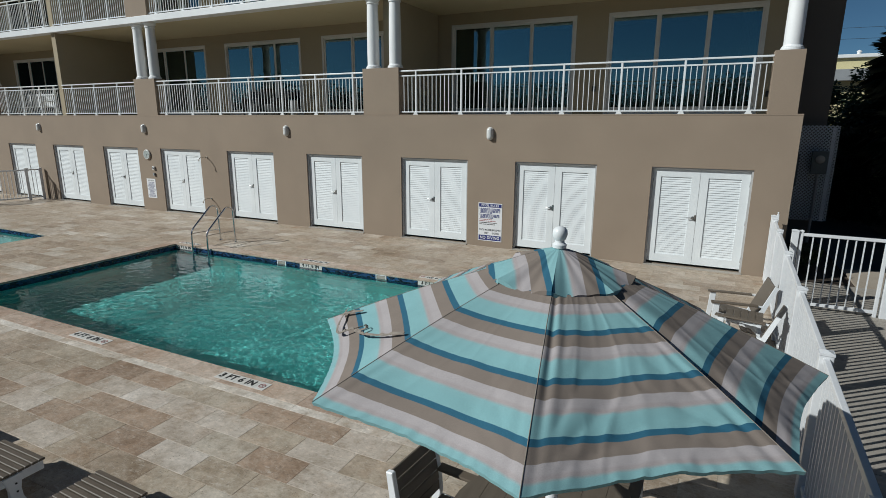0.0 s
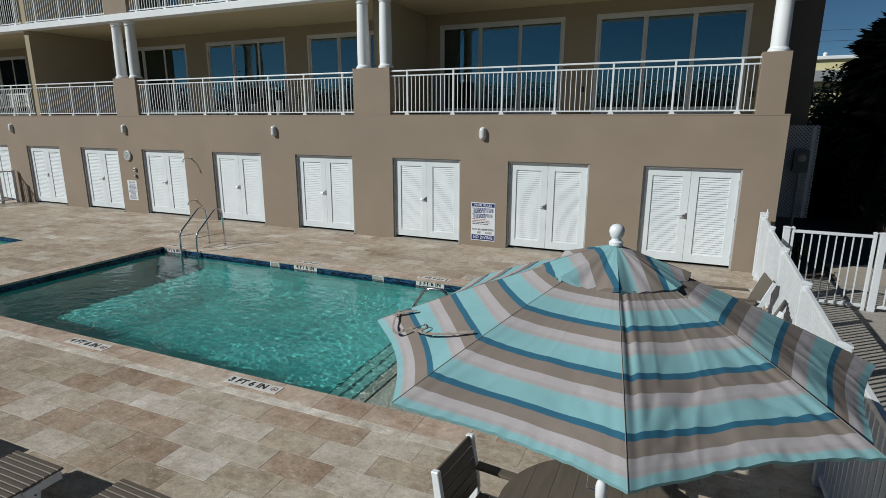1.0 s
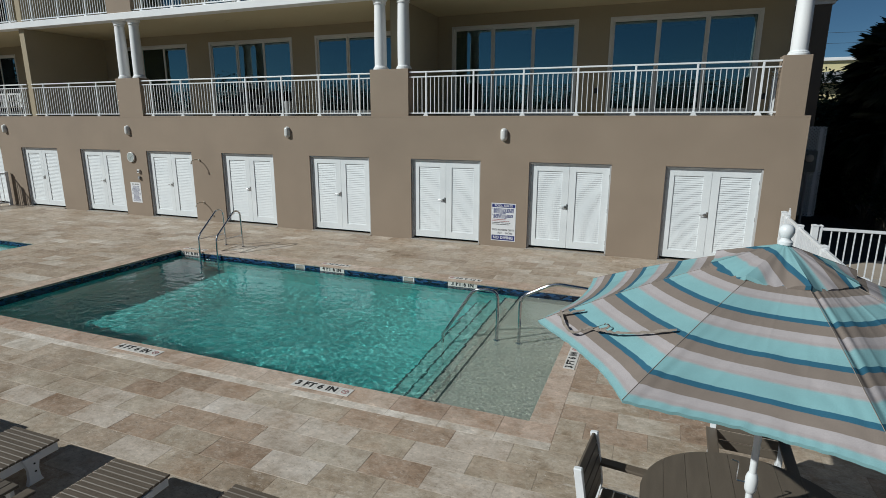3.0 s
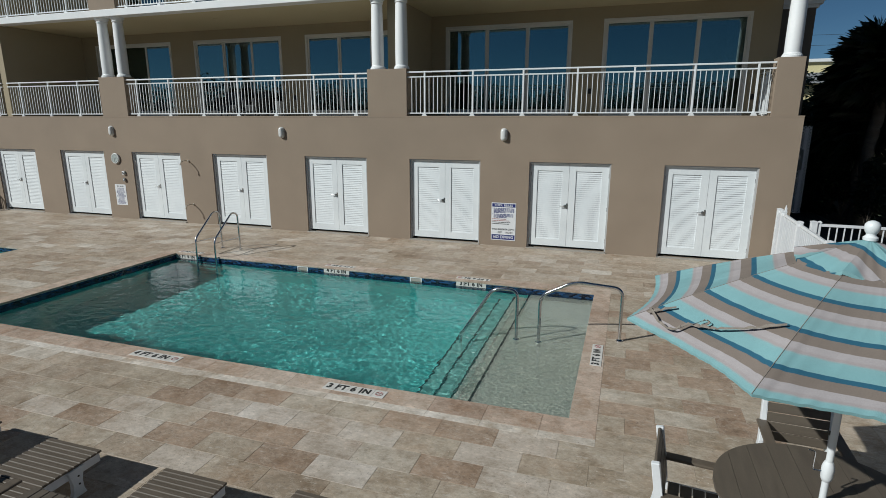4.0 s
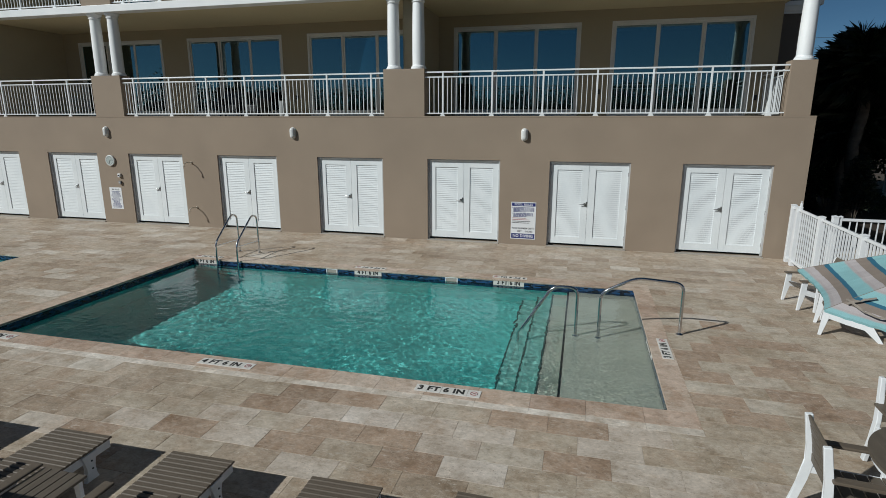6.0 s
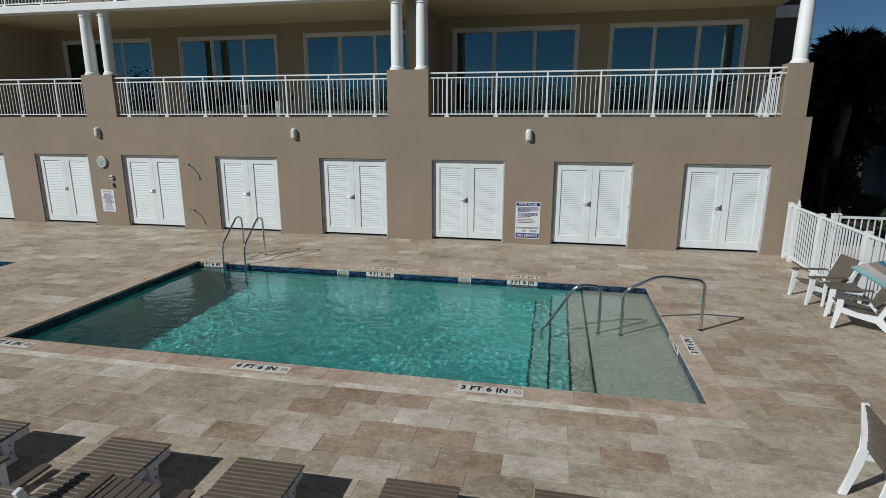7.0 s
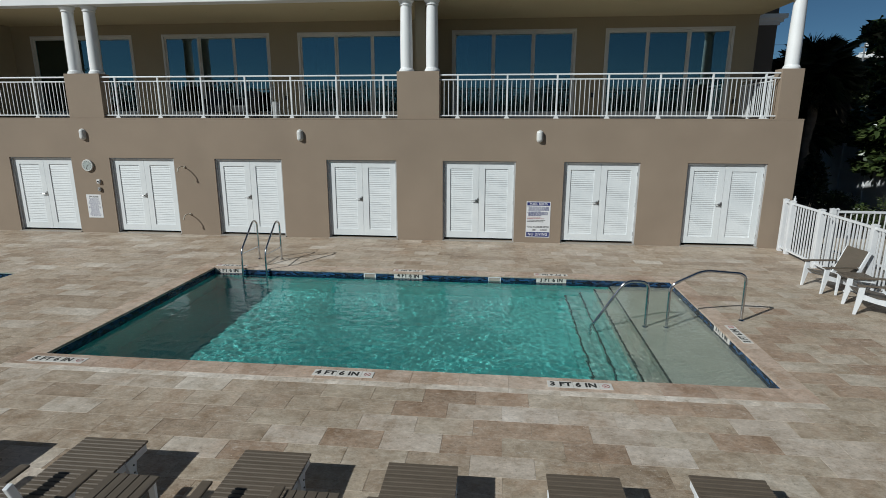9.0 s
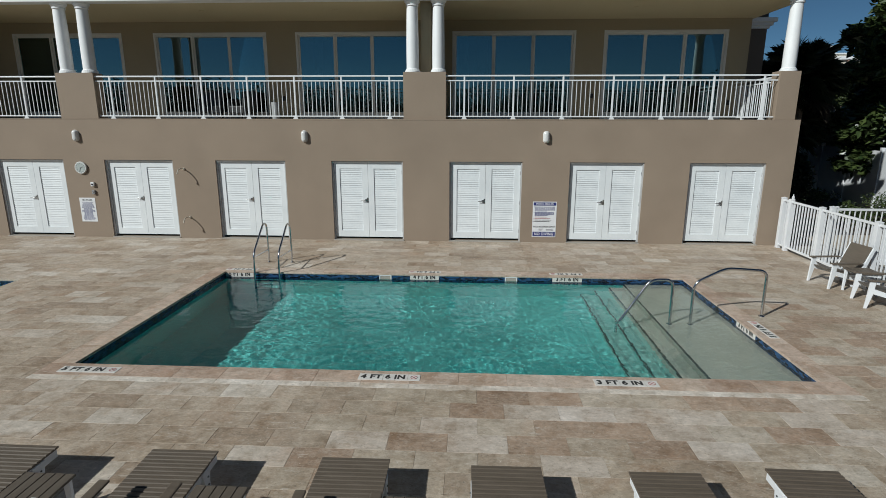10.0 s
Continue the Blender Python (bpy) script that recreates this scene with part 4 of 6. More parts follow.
e = thing("switch_box", pose(-17.14, FY, 1.482), "white weatherproof push-button box on the wall", "switch")
part("body", bbox(-0.045, 0.045, -0.06, 0, -0.055, 0.055, 0.008), WHITE, e)
part("button", lathe(bmesh.new(), [(0.022, 0.06), (0.022, 0.078), (0.018, 0.082)], 14), BLACKPLASTIC, e).matrix_basis = pose(0, 0, 0, 90)
e = thing("switch_box", pose(-17.145, FY, 1.262), "small grey metal switch box on the wall", "switch")
part("body", bbox(-0.04, 0.04, -0.055, 0, -0.05, 0.05, 0.006), GREYMETAL, e)
part("button", lathe(bmesh.new(), [(0.016, 0.055), (0.016, 0.068)], 12), STEEL, e).matrix_basis = pose(0, 0, 0, 90)


def hook(x, z):
    e = thing("wall_hook", pose(x, FY, z) @ Matrix.Scale(0.85, 4), "curved metal pole hook fixed to the wall", "hook", "wall hooks")
    part("plate", lathe(bmesh.new(), [(0.042, 0), (0.042, 0.02), (0.026, 0.04)], 14), HOOKMETAL, e, smooth=True).matrix_basis = pose(0, 0, 0, 90)
    bm = bmesh.new()
    tube(bm, smooth_line([(0, -0.02, 0), (0, -0.2, 0.04), (-0.02, -0.35, -0.01), (-0.03, -0.37, -0.09)], 0.07), 0.016, 8)
    part("arm", bm, HOOKMETAL, e, smooth=True)
    bm = bmesh.new()
    tube(bm, [(-0.03, -0.37, -0.085), (-0.031, -0.37, -0.115)], 0.03, 10)
    part("tip", bm, HOOKMETAL, e, smooth=True)


hook(-14.535, 1.912)
hook(-14.50, 0.588)


# ---- things: pool fittings ----
def grab_rail(name, runs, label, feet):
    o = Vector(feet[0])
    e = thing(name, Matrix.Translation(o), label, "handrail", "pool handrails")
    for pts in runs:
        bm = bmesh.new()
        tube(bm, [p - o for p in smooth_line(pts, 0.14, 8)], 0.024, 14)
        part("tube", bm, STEEL, e, smooth=True)
    for p in feet:
        bm = lathe(bmesh.new(), [(0.05, 0), (0.05, 0.012), (0.035, 0.022), (0.026, 0.03)], 18)
        f = part("escutcheon", bm, STEEL, e, smooth=True)
        f.matrix_basis = Matrix.Translation(Vector(p) - o)
    return e


RY = 6.23
grab_rail("handrail", [[(-1.85, RY, -0.02), (-1.85, RY, 0.79), (-2.52, RY, 0.83), (-3.01, RY, 0.565), (-3.01, RY, -0.33)]],
          "bent stainless steel pool handrail on the entry shelf", [(-1.85, RY, 0.0), (-3.01, RY, SHELF)])
grab_rail("handrail", [[(-3.353, RY, -0.33), (-3.353, RY, 0.615), (-3.725, RY, 0.615), (-4.245, RY, -0.22), (-4.245, RY, -0.68)]],
          "bent stainless steel pool handrail down the steps", [(-3.353, RY, SHELF)])
e = thing("pool_ladder", pose(-11.125, 8.485, 0), "stainless steel pool ladder with two bent rails", "ladder")
for dx in (-0.27, 0.27):
    rail = bmesh.new()
    tube(rail, smooth_line([(dx, 0.82, 0), (dx, 0.79, 0.90), (dx, 0.60, 0.95), (dx, -0.06, 0.40), (dx, -0.06, -0.95)], 0.13, 8), 0.021, 12)
    r = part("rail", rail, STEEL, e, smooth=True)
    bm = bmesh.new()
    tube(bm, [(dx, -0.06, 0.33), (dx, 0.81, 0.30)], 0.013, 8)
    part("brace", bm, STEEL, r, smooth=True)
    f = part("escutcheon", lathe(bmesh.new(), [(0.045, 0), (0.045, 0.012), (0.024, 0.028)], 16), STEEL, r, smooth=True)
    f.matrix_basis = pose(dx, 0.82, 0)
for z in (-0.35, -0.62, -0.88):
    part("tread", bbox(-0.27, 0.27, -0.1, 0.0, z - 0.015, z + 0.015, 0.006), STEEL, e)


def skimmer(x):
    e = thing("skimmer", pose(x, PY1, -0.07), "white plastic skimmer mouth in the pool wall", "skimmer", "skimmers")
    bm = bmesh.new()
    box(bm, -0.13, 0.13, -0.016, -0.004, 0.025, 0.045)
    box(bm, -0.13, 0.13, -0.016, -0.004, -0.12, -0.1)
    box(bm, -0.13, -0.11, -0.016, -0.004, -0.1, 0.025)
    box(bm, 0.11, 0.13, -0.016, -0.004, -0.1, 0.025)
    part("frame", bm, WHITE, e)
    part("flap", bbox(-0.108, 0.108, -0.009, -0.005, -0.1, 0.02, 0), CONCRETE, e)


for x in (-8.562, -5.879):
    skimmer(x)


def depth_mark(text, m, w, h, size, symbol=True, label="white depth marking tile with black characters"):
    """A strip of pale tiles set flush in the coping or in the pool wall."""
    e = thing("depth_marker", m, label, "depth marker", "depth markers")
    n = 5 if symbol else 4
    for k in range(n):
        part("tile", bbox(-w / 2 + w * k / n + 0.002, -w / 2 + w * (k + 1) / n - 0.002, -h / 2, h / 2, 0, 0.0055, 0.001), MARKWHITE, e)
    lettering("character", text, size, INK, e, pose(-w * 0.1 if symbol else 0, 0, 0.0063), 0.0012, "CENTER", 0.94, 0.042)
    if symbol:
        bm = bmesh.new()
        ring = [(0.042 * math.cos(2 * math.pi * k / 20), 0.042 * math.sin(2 * math.pi * k / 20), 0.007) for k in range(21)]
        tube(bm, ring, 0.0035, 5)
        tube(bm, [(-0.03, -0.03, 0.007), (0.03, 0.03, 0.007)], 0.0035, 5)
        tube(bm, [(-0.03, 0.03, 0.007), (0.03, -0.03, 0.007)], 0.0025, 5)
        part("symbol", bm, REDINK, e, "faded red no-diving ring").matrix_basis = pose(w * 0.4, 0, 0)
    return e


for text, x0, x1 in (("3 FT 6 IN", -5.171, -4.393), ("4 FT 6 IN", -8.165, -7.358), ("5 FT 6 IN", -12.165, -11.29)):
    depth_mark(text, pose((x0 + x1) / 2, 3.665, 0.001), 0.79, 0.165, 0.142)
for text, x in (("3 FT 6 IN", -4.70), ("4 FT 6 IN", -7.723), ("5 FT 6 IN", -11.755)):
    depth_mark(text, pose(x, PY1 - 0.006, -0.062, 90, 0, 0), 0.62, 0.115, 0.118, False)
    depth_mark(text, pose(x, PY1 + 0.165, 0.001, 0, 0, 180), 0.70, 0.14, 0.125)
depth_mark("3 FT 6 IN", pose(PX1 - 0.006, 5.775, -0.062, 90, 0, -90), 0.62, 0.115, 0.118, False)
depth_mark("3 FT 6 IN", pose(-2.13, 5.62, 0.001, 0, 0, 90), 0.72, 0.145, 0.13)


# ---- things: furniture ----
def dining_chair(m, label):
    """Resin armchair, facing +x: curved white side frames, brown slatted seat and back, brown arms."""
    e = thing("dining_chair", m, label, "chair", "chairs round the table")
    w = 0.25
    for s in (-1, 1):
        y = s * (w - 0.02)
        bm = bmesh.new()
        pts = [(-0.36, 0.0), (-0.30, 0.0), (-0.235, 0.30), (-0.205, 0.46), (-0.225, 0.62), (-0.262, 0.88), (-0.315, 0.875), (-0.275, 0.60), (-0.262, 0.46), (-0.30, 0.25)]
        outline(bm, pts, 0.038, lambda u, v, d, y=y: (u, y - 0.019 + d, v))
        part("back_leg", bevelled(bm, 0.006, 1), LOUNGEWHITE, e)
        bm = bmesh.new()
        outline(bm, [(0.215, 0.0), (0.255, 0.0), (0.275, 0.62), (0.215, 0.62)], 0.038, lambda u, v, d, y=y: (u, y - 0.019 + d, v))
        part("front_leg", bevelled(bm, 0.006, 1), LOUNGEWHITE, e)
        part("seat_rail", bbox(-0.24, 0.24, y - 0.015, y + 0.015, 0.36, 0.42, 0.004), LOUNGEWHITE, e)
        part("arm", bbox(-0.24, 0.31, y - 0.038 + s * 0.012, y + 0.038 + s * 0.012, 0.62, 0.645, 0.008), BROWN, e)
    for k in range(6):
        x = -0.2 + k * 0.083
        part("seat_slat", bbox(x, x + 0.074, -w + 0.035, w - 0.035, 0.42 - 0.012 * math.sin(math.pi * k / 5), 0.438 - 0.012 * math.sin(math.pi * k / 5), 0.004), BROWNX, e)
    for k in range(5):
        z = 0.475 + k * 0.082
        x = -0.226 - 0.055 * (k / 4) ** 1.6
        a = Matrix.Translation((x, 0, z + 0.037)) @ Matrix.Rotation(radians(-4 - 3 * k), 4, "Y")
        bm = bmesh.new()
        box(bm, -0.009, 0.009, -w + 0.038, w - 0.038, -0.037, 0.037, a)
        part("back_slat", bevelled(bm, 0.003, 1), BROWNX, e)
    return e


CHAIR_SIZE = Matrix.Diagonal((1.06, 1.07, 0.985, 1))
dining_chair(pose(-1.276, 2.154, 0, 0, 0, -6) @ CHAIR_SIZE, "brown slatted resin armchair with white frame tucked at the round table")
dining_chair(pose(-0.438, 2.98, 0, 0, 0, -92) @ CHAIR_SIZE, "brown slatted resin armchair with white frame facing the round table")

TC = Vector((-0.555, 2.097, 0))
e = thing("round_table", Matrix.Translation(TC), "round brown plank patio table with white legs", "table")
R, n = 0.66, 9
pitch = 2 * R / n
for k in range(n):
    a, b = -R + k * pitch + 0.0012, -R + (k + 1) * pitch - 0.0012
    top = [(x, math.sqrt(max(0.0, R * R - x * x))) for x in [a + (b - a) * i / 8 for i in range(9)]]
    top = [(x, max(y, 0.06)) for x, y in top]
    bm = bmesh.new()
    if k == n // 2:
        for s in (1, -1):
            pl = [(x, s * y) for x, y in top] + [(b, s * 0.03), (a, s * 0.03)]
            outline(bm, pl, 0.026, lambda u, v, d: (u, v, 0.68 + d))
    else:
        outline(bm, top + [(x, -y) for x, y in top[::-1]], 0.026, lambda u, v, d: (u, v, 0.68 + d))
    part("plank", bm, BROWNX, e)
bm = bmesh.new()
for r0, r1, z0, z1 in ((0.64, 0.61, 0.64, 0.679),):
    seg = 48
    rings = [[bm.verts.new((r * math.cos(2 * math.pi * k / seg), r * math.sin(2 * math.pi * k / seg), z)) for k in range(seg)]
             for r, z in ((r0, z0), (r0, z1), (r1, z1), (r1, z0))]
    for i in range(4):
        for k in range(seg):
            bm.faces.new((rings[i][k], rings[i][(k + 1) % seg], rings[(i + 1) % 4][(k + 1) % seg], rings[(i + 1) % 4][k]))
part("apron", bm, LOUNGEWHITE, e)
for k in range(4):
    a = radians(45 + 90 * k)
    bm = bmesh.new()
    tube(bm, [(0.42 * math.cos(a), 0.42 * math.sin(a), 0.679), (0.46 * math.cos(a), 0.46 * math.sin(a), 0.0)], 0.032, 8, 0.75)
    part("leg", bm, LOUNGEWHITE, e)
    bm = bmesh.new()
    box(bm, 0.05, 0.61, -0.02, 0.02, 0.62, 0.67, Matrix.Rotation(a, 4, "Z"))
    part("brace", bm, LOUNGEWHITE, e)


def umbrella():
    c = Vector((-0.605, 2.03, 0))
    e = thing("umbrella", Matrix.Translation(c), "open market umbrella with aqua, taupe and navy stripes", "umbrella")
    bm = bmesh.new()
    tube(bm, [(0.02, 0.06, 0.05), (0.02, 0.05, 1.2), (0, 0, 2.42)], 0.021, 14)
    part("pole", bm, ALU, e, smooth=True)
    bm = lathe(bmesh.new(), [(0.26, 0), (0.27, 0.02), (0.26, 0.05), (0.1, 0.075), (0.04, 0.09), (0.036, 0.35), (0.028, 0.36)], 28)
    part("base", bm, BLACKPLASTIC, e, smooth=True)
    bm = bmesh.new()
    lathe(bm, [(0.022, 0.86), (0.03, 0.875), (0.035, 0.89), (0.036, 0.96), (0.03, 0.985), (0.024, 1.0)], 16, (0.02, 0.053))
    crank = part("crank_housing", bm, ALU, e, smooth=True)
    bm = bmesh.new()
    tube(bm, smooth_line([(-0.01, 0.05, 0.93), (-0.065, 0.05, 0.93), (-0.06, 0.06, 1.05), (-0.10, 0.06, 1.055)], 0.012, 3), 0.005, 8)
    part("crank_handle", bm, STEEL, crank, smooth=True)
    n, z0, z1, tilt = 8, 2.405, 1.895, -0.037
    # rib directions and lengths; the frame is a little out of true
    ang = [radians(d) for d in (15.6, 57.5, 101.0, 145.0, 194.5, 236.2, 280.0, 330.6)]
    rad = [1.345, 1.30, 1.30, 1.297, 1.307, 1.33, 1.262, 1.245]

    def prof(s):
        return z0 - (z0 - z1) * s ** 1.2

    def on_rib(k, s, lift=0.0):
        r = rad[k % n] * s
        x = r * math.cos(ang[k % n])
        return Vector((x, r * math.sin(ang[k % n]), prof(s) + tilt * x + lift))

    rng = random.Random(2)
    for k in range(n):
        nu, ns = 96, 60
        ph = [rng.uniform(0, 6.28) for _ in range(8)]
        slack = {6: 2.0, 7: 1.6, 5: 0.7, 4: 0.7}.get(k, 0.8)
        bm = bmesh.new()
        uvl = bm.loops.layers.uv.new("stripes")
        grid, sv = [], []
        for j in range(ns + 1):
            s = 0.10 + 0.90 * j / ns
            pa, pb = on_rib(k, s), on_rib(k + 1, s)
            row = []
            for i in range(nu + 1):
                u = i / nu
                t = 1 - (2 * u - 1) ** 2
                p = pa.lerp(pb, u)
                rr = 1 - 0.05 * t * s ** 3.5
                p.x, p.y = p.x * rr, p.y * rr
                if k == 7:
                    # slack cloth: a narrow trough beside the front rib, then nearly flat
                    p.z -= 0.05 * math.exp(-((u - 0.11) / 0.085) ** 2) * min(1.0, 18 * u) * s + 0.01 * t * s * s
                else:
                    p.z -= 0.06 * t * s * s * (1.2 - 0.4 * u) - 0.05 * t * s ** 5
                fold = 0.0
                for cu, sg, pk in ((u, 1, ph[0]), (1 - u, -1, ph[5])):
                    # pleats that run beside the rib, deepest on the slack side of the front rib
                    deep = 0.017 if (k == 6 and sg > 0) else (0.009 if (k == 6 and sg < 0) or (k == 7 and sg > 0) else 0.004)
                    w = cu * (0.35 + 0.65 * s)
                    near = math.exp(-(w / 0.085) ** 2) * min(1.0, 22 * w)
                    fold += deep * near * math.sin(74 * w + pk + 1.3 * math.sin(3 * s + pk)) * (0.35 + 0.65 * s) * (0.6 + 0.4 * math.sin(5 * s + 2 * pk))
                    # creases that fan out of the rib's tip
                    dx, dy = cu * 0.95 * s, 1.0 - s
                    dist, th = math.hypot(dx, dy), math.atan2(dy, dx + 1e-6)
                    fan = math.exp(-((dist - 0.22) / 0.22) ** 2) * min(1.0, 6 * cu) * min(1.0, 5 * dist)
                    fold += 0.0038 * slack * fan * (abs(math.sin(8.5 * th + pk)) ** 0.6 - 0.6)
                # broad soft waves and fine diagonal pulls
                fold += 0.0035 * slack * s * t * math.sin(13 * u + 4 * s + ph[1]) * (0.4 + 0.6 * math.sin(3 * s + ph[2]) ** 2)
                q = noise.noise(Vector((7 * (u + 0.55 * s) + 9 * k, 2.2 * (s - 0.4 * u), ph[3])))
                fold += 0.0045 * slack * t * s * (1 - abs(2 * q)) ** 3
                q2 = noise.noise(Vector((15 * (u * s - 0.35 * s), 4.0 * s + 7 * k, ph[6])))
                fold += 0.0022 * slack * s * t * q2
                if s > 0.92:
                    hem = (s - 0.92) / 0.08
                    fold += 0.0014 * hem * (math.sin(88 * u + ph[4] + 2 * math.sin(9 * u)) + 0.6 * math.sin(53 * u + ph[2])) * min(1.0, 2 * t)
                p.z += fold
                row.append(bm.verts.new(p))
            grid.append(row)
            sv.append(s)
        last = [bm.verts.new(v.co + Vector((0, 0, -0.016))) for v in grid[-1]]
        for v, w in zip(last, grid[-1]):
            v.co.x, v.co.y = w.co.x * 0.996, w.co.y * 0.996
        grid.append(last)
        sv.append(1.03)
        for j in range(len(grid) - 1):
            for i in range(nu):
                f = bm.faces.new((grid[j][i], grid[j][i + 1], grid[j + 1][i + 1], grid[j + 1][i]))
                for lp, (ii, jj) in zip(f.loops, ((i, j), (i + 1, j), (i + 1, j + 1), (i, j + 1))):
                    lp[uvl].uv = (ii / nu, (sv[jj] - 0.255) / 0.197 + 3.0)
        panel = part("canopy_panel", bm, CANOPY, e, smooth=True)
        bm = bmesh.new()
        tube(bm, [on_rib(k, s, -0.012) for s in (0.04, 0.25, 0.5, 0.75, 0.982)], 0.007, 8)
        rib = part("rib", bm, ALU, e, smooth=True)
        bm = bmesh.new()
        tube(bm, [(0.03 * math.cos(ang[k]), 0.03 * math.sin(ang[k]), 1.86), on_rib(k, 0.55, -0.02)], 0.006, 8)
        part("strut", bm, ALU, rib, smooth=True)
        bm = bmesh.new()
        tube(bm, [on_rib(k, s, 0.0012) for s in (0.12, 0.3, 0.5, 0.7, 0.85, 1.0)], 0.0016, 6)
        part("seam", bm, STRAP, panel, smooth=True)
    # vent cap, its stripes running straight across
    for k in range(n):
        bm = bmesh.new()
        uvl = bm.loops.layers.uv.new("stripes")
        grid = []
        nu, ns = 24, 16
        for j in range(ns + 1):
            s = 0.02 + 0.27 * j / ns
            row = []
            for i in range(nu + 1):
                u = i / nu
                t = 1 - (2 * u - 1) ** 2
                p = on_rib(k, s).lerp(on_rib(k + 1, s), u)
                q = (s / 0.29)
                p.z += 0.040 - 0.085 * s - 0.016 * t * q * q + 0.008 * math.sin(8 * u + 2.3 * k + 2 * q) * q * q
                p.z += 0.010 * q ** 3 * (1 - t) + 0.004 * q * math.sin(19 * u + k) * t
                row.append(bm.verts.new(p))
            grid.append(row)
        grid.append([bm.verts.new(v.co * 0.995 + Vector((0, 0, -0.010))) for v in grid[-1]])
        for j in range(ns + 1):
            for i in range(nu):
                f = bm.faces.new((grid[j][i], grid[j][i + 1], grid[j + 1][i + 1], grid[j + 1][i]))
                for lp, (ii, jj) in zip(f.loops, ((i, j), (i + 1, j), (i + 1, j + 1), (i, j + 1))):
                    v = grid[jj][ii].co
                    lp[uvl].uv = (ii / nu, 5.69 - (v.x * math.cos(radians(24)) + v.y * math.sin(radians(24))) / 0.254)
        part("vent_cap", bm, CANOPY, e, smooth=True)
    f = lathe(bmesh.new(), [(0.027, 0), (0.036, 0.008), (0.037, 0.024), (0.025, 0.034), (0.024, 0.044), (0.032, 0.054), (0.039, 0.077), (0.037, 0.097), (0.026, 0.112), (0.009, 0.119)], 24)
    part("finial", f, ALU, e, smooth=True).matrix_basis = pose(0, 0, z0 + 0.030)

    # loose tie straps lying on the cloth
    def on_cloth(x, y):
        th = math.atan2(y, x) % (2 * math.pi)
        k = 4 if th < ang[5] else 5
        pa, pb = on_rib(k, 1.0), on_rib(k + 1, 1.0)
        # solve (x, y) = s * (pa + u (pb - pa))
        dx, dy = pb.x - pa.x, pb.y - pa.y
        s = (x * dy - y * dx) / (pa.x * dy - pa.y * dx)
        u = ((x / s - pa.x) * dx + (y / s - pa.y) * dy) / (dx * dx + dy * dy)
        t = max(0.0, 1 - (2 * u - 1) ** 2)
        return prof(s) + tilt * x - 0.06 * t * s * s * (1.2 - 0.4 * u) + 0.05 * t * s ** 5 + 0.014
    for line in STRAPS:
        bm = bmesh.new()
        pts = smooth_line([(x, y, on_cloth(x, y)) for x, y in line], 0.05, 4)
        prev = None
        for i, p in enumerate(pts):
            d = (pts[min(i + 1, len(pts) - 1)] - pts[max(i - 1, 0)]).normalized()
            sd = d.cross(Vector((0, 0, 1))).normalized() * 0.0055
            up = Vector((0, 0, 0.004 + 0.010 * math.sin(1.1 * i) ** 2))
            cur = [bm.verts.new(p + sd + up * 0.3), bm.verts.new(p - sd + up), bm.verts.new(p - sd + up + Vector((0, 0, 0.003))), bm.verts.new(p + sd + up * 0.3 + Vector((0, 0, 0.003)))]
            if prev:
                for q in range(4):
                    bm.faces.new((prev[q], prev[(q + 1) % 4], cur[(q + 1) % 4], cur[q]))
            prev = cur
        part("tie_strap", bm, STRAP, e, "loose taupe tie strap")


STRAPS = [[(-1.14, -0.30), (-1.10, -0.44), (-1.03, -0.55), (-0.95, -0.50), (-0.88, -0.56), (-0.82, -0.60), (-0.66, -0.66), (-0.53, -0.69)],
          [(-1.15, -0.34), (-1.08, -0.34), (-1.00, -0.34)], [(-0.94, -0.51), (-0.90, -0.56), (-0.84, -0.53), (-0.87, -0.50), (-0.93, -0.53)]]


umbrella()


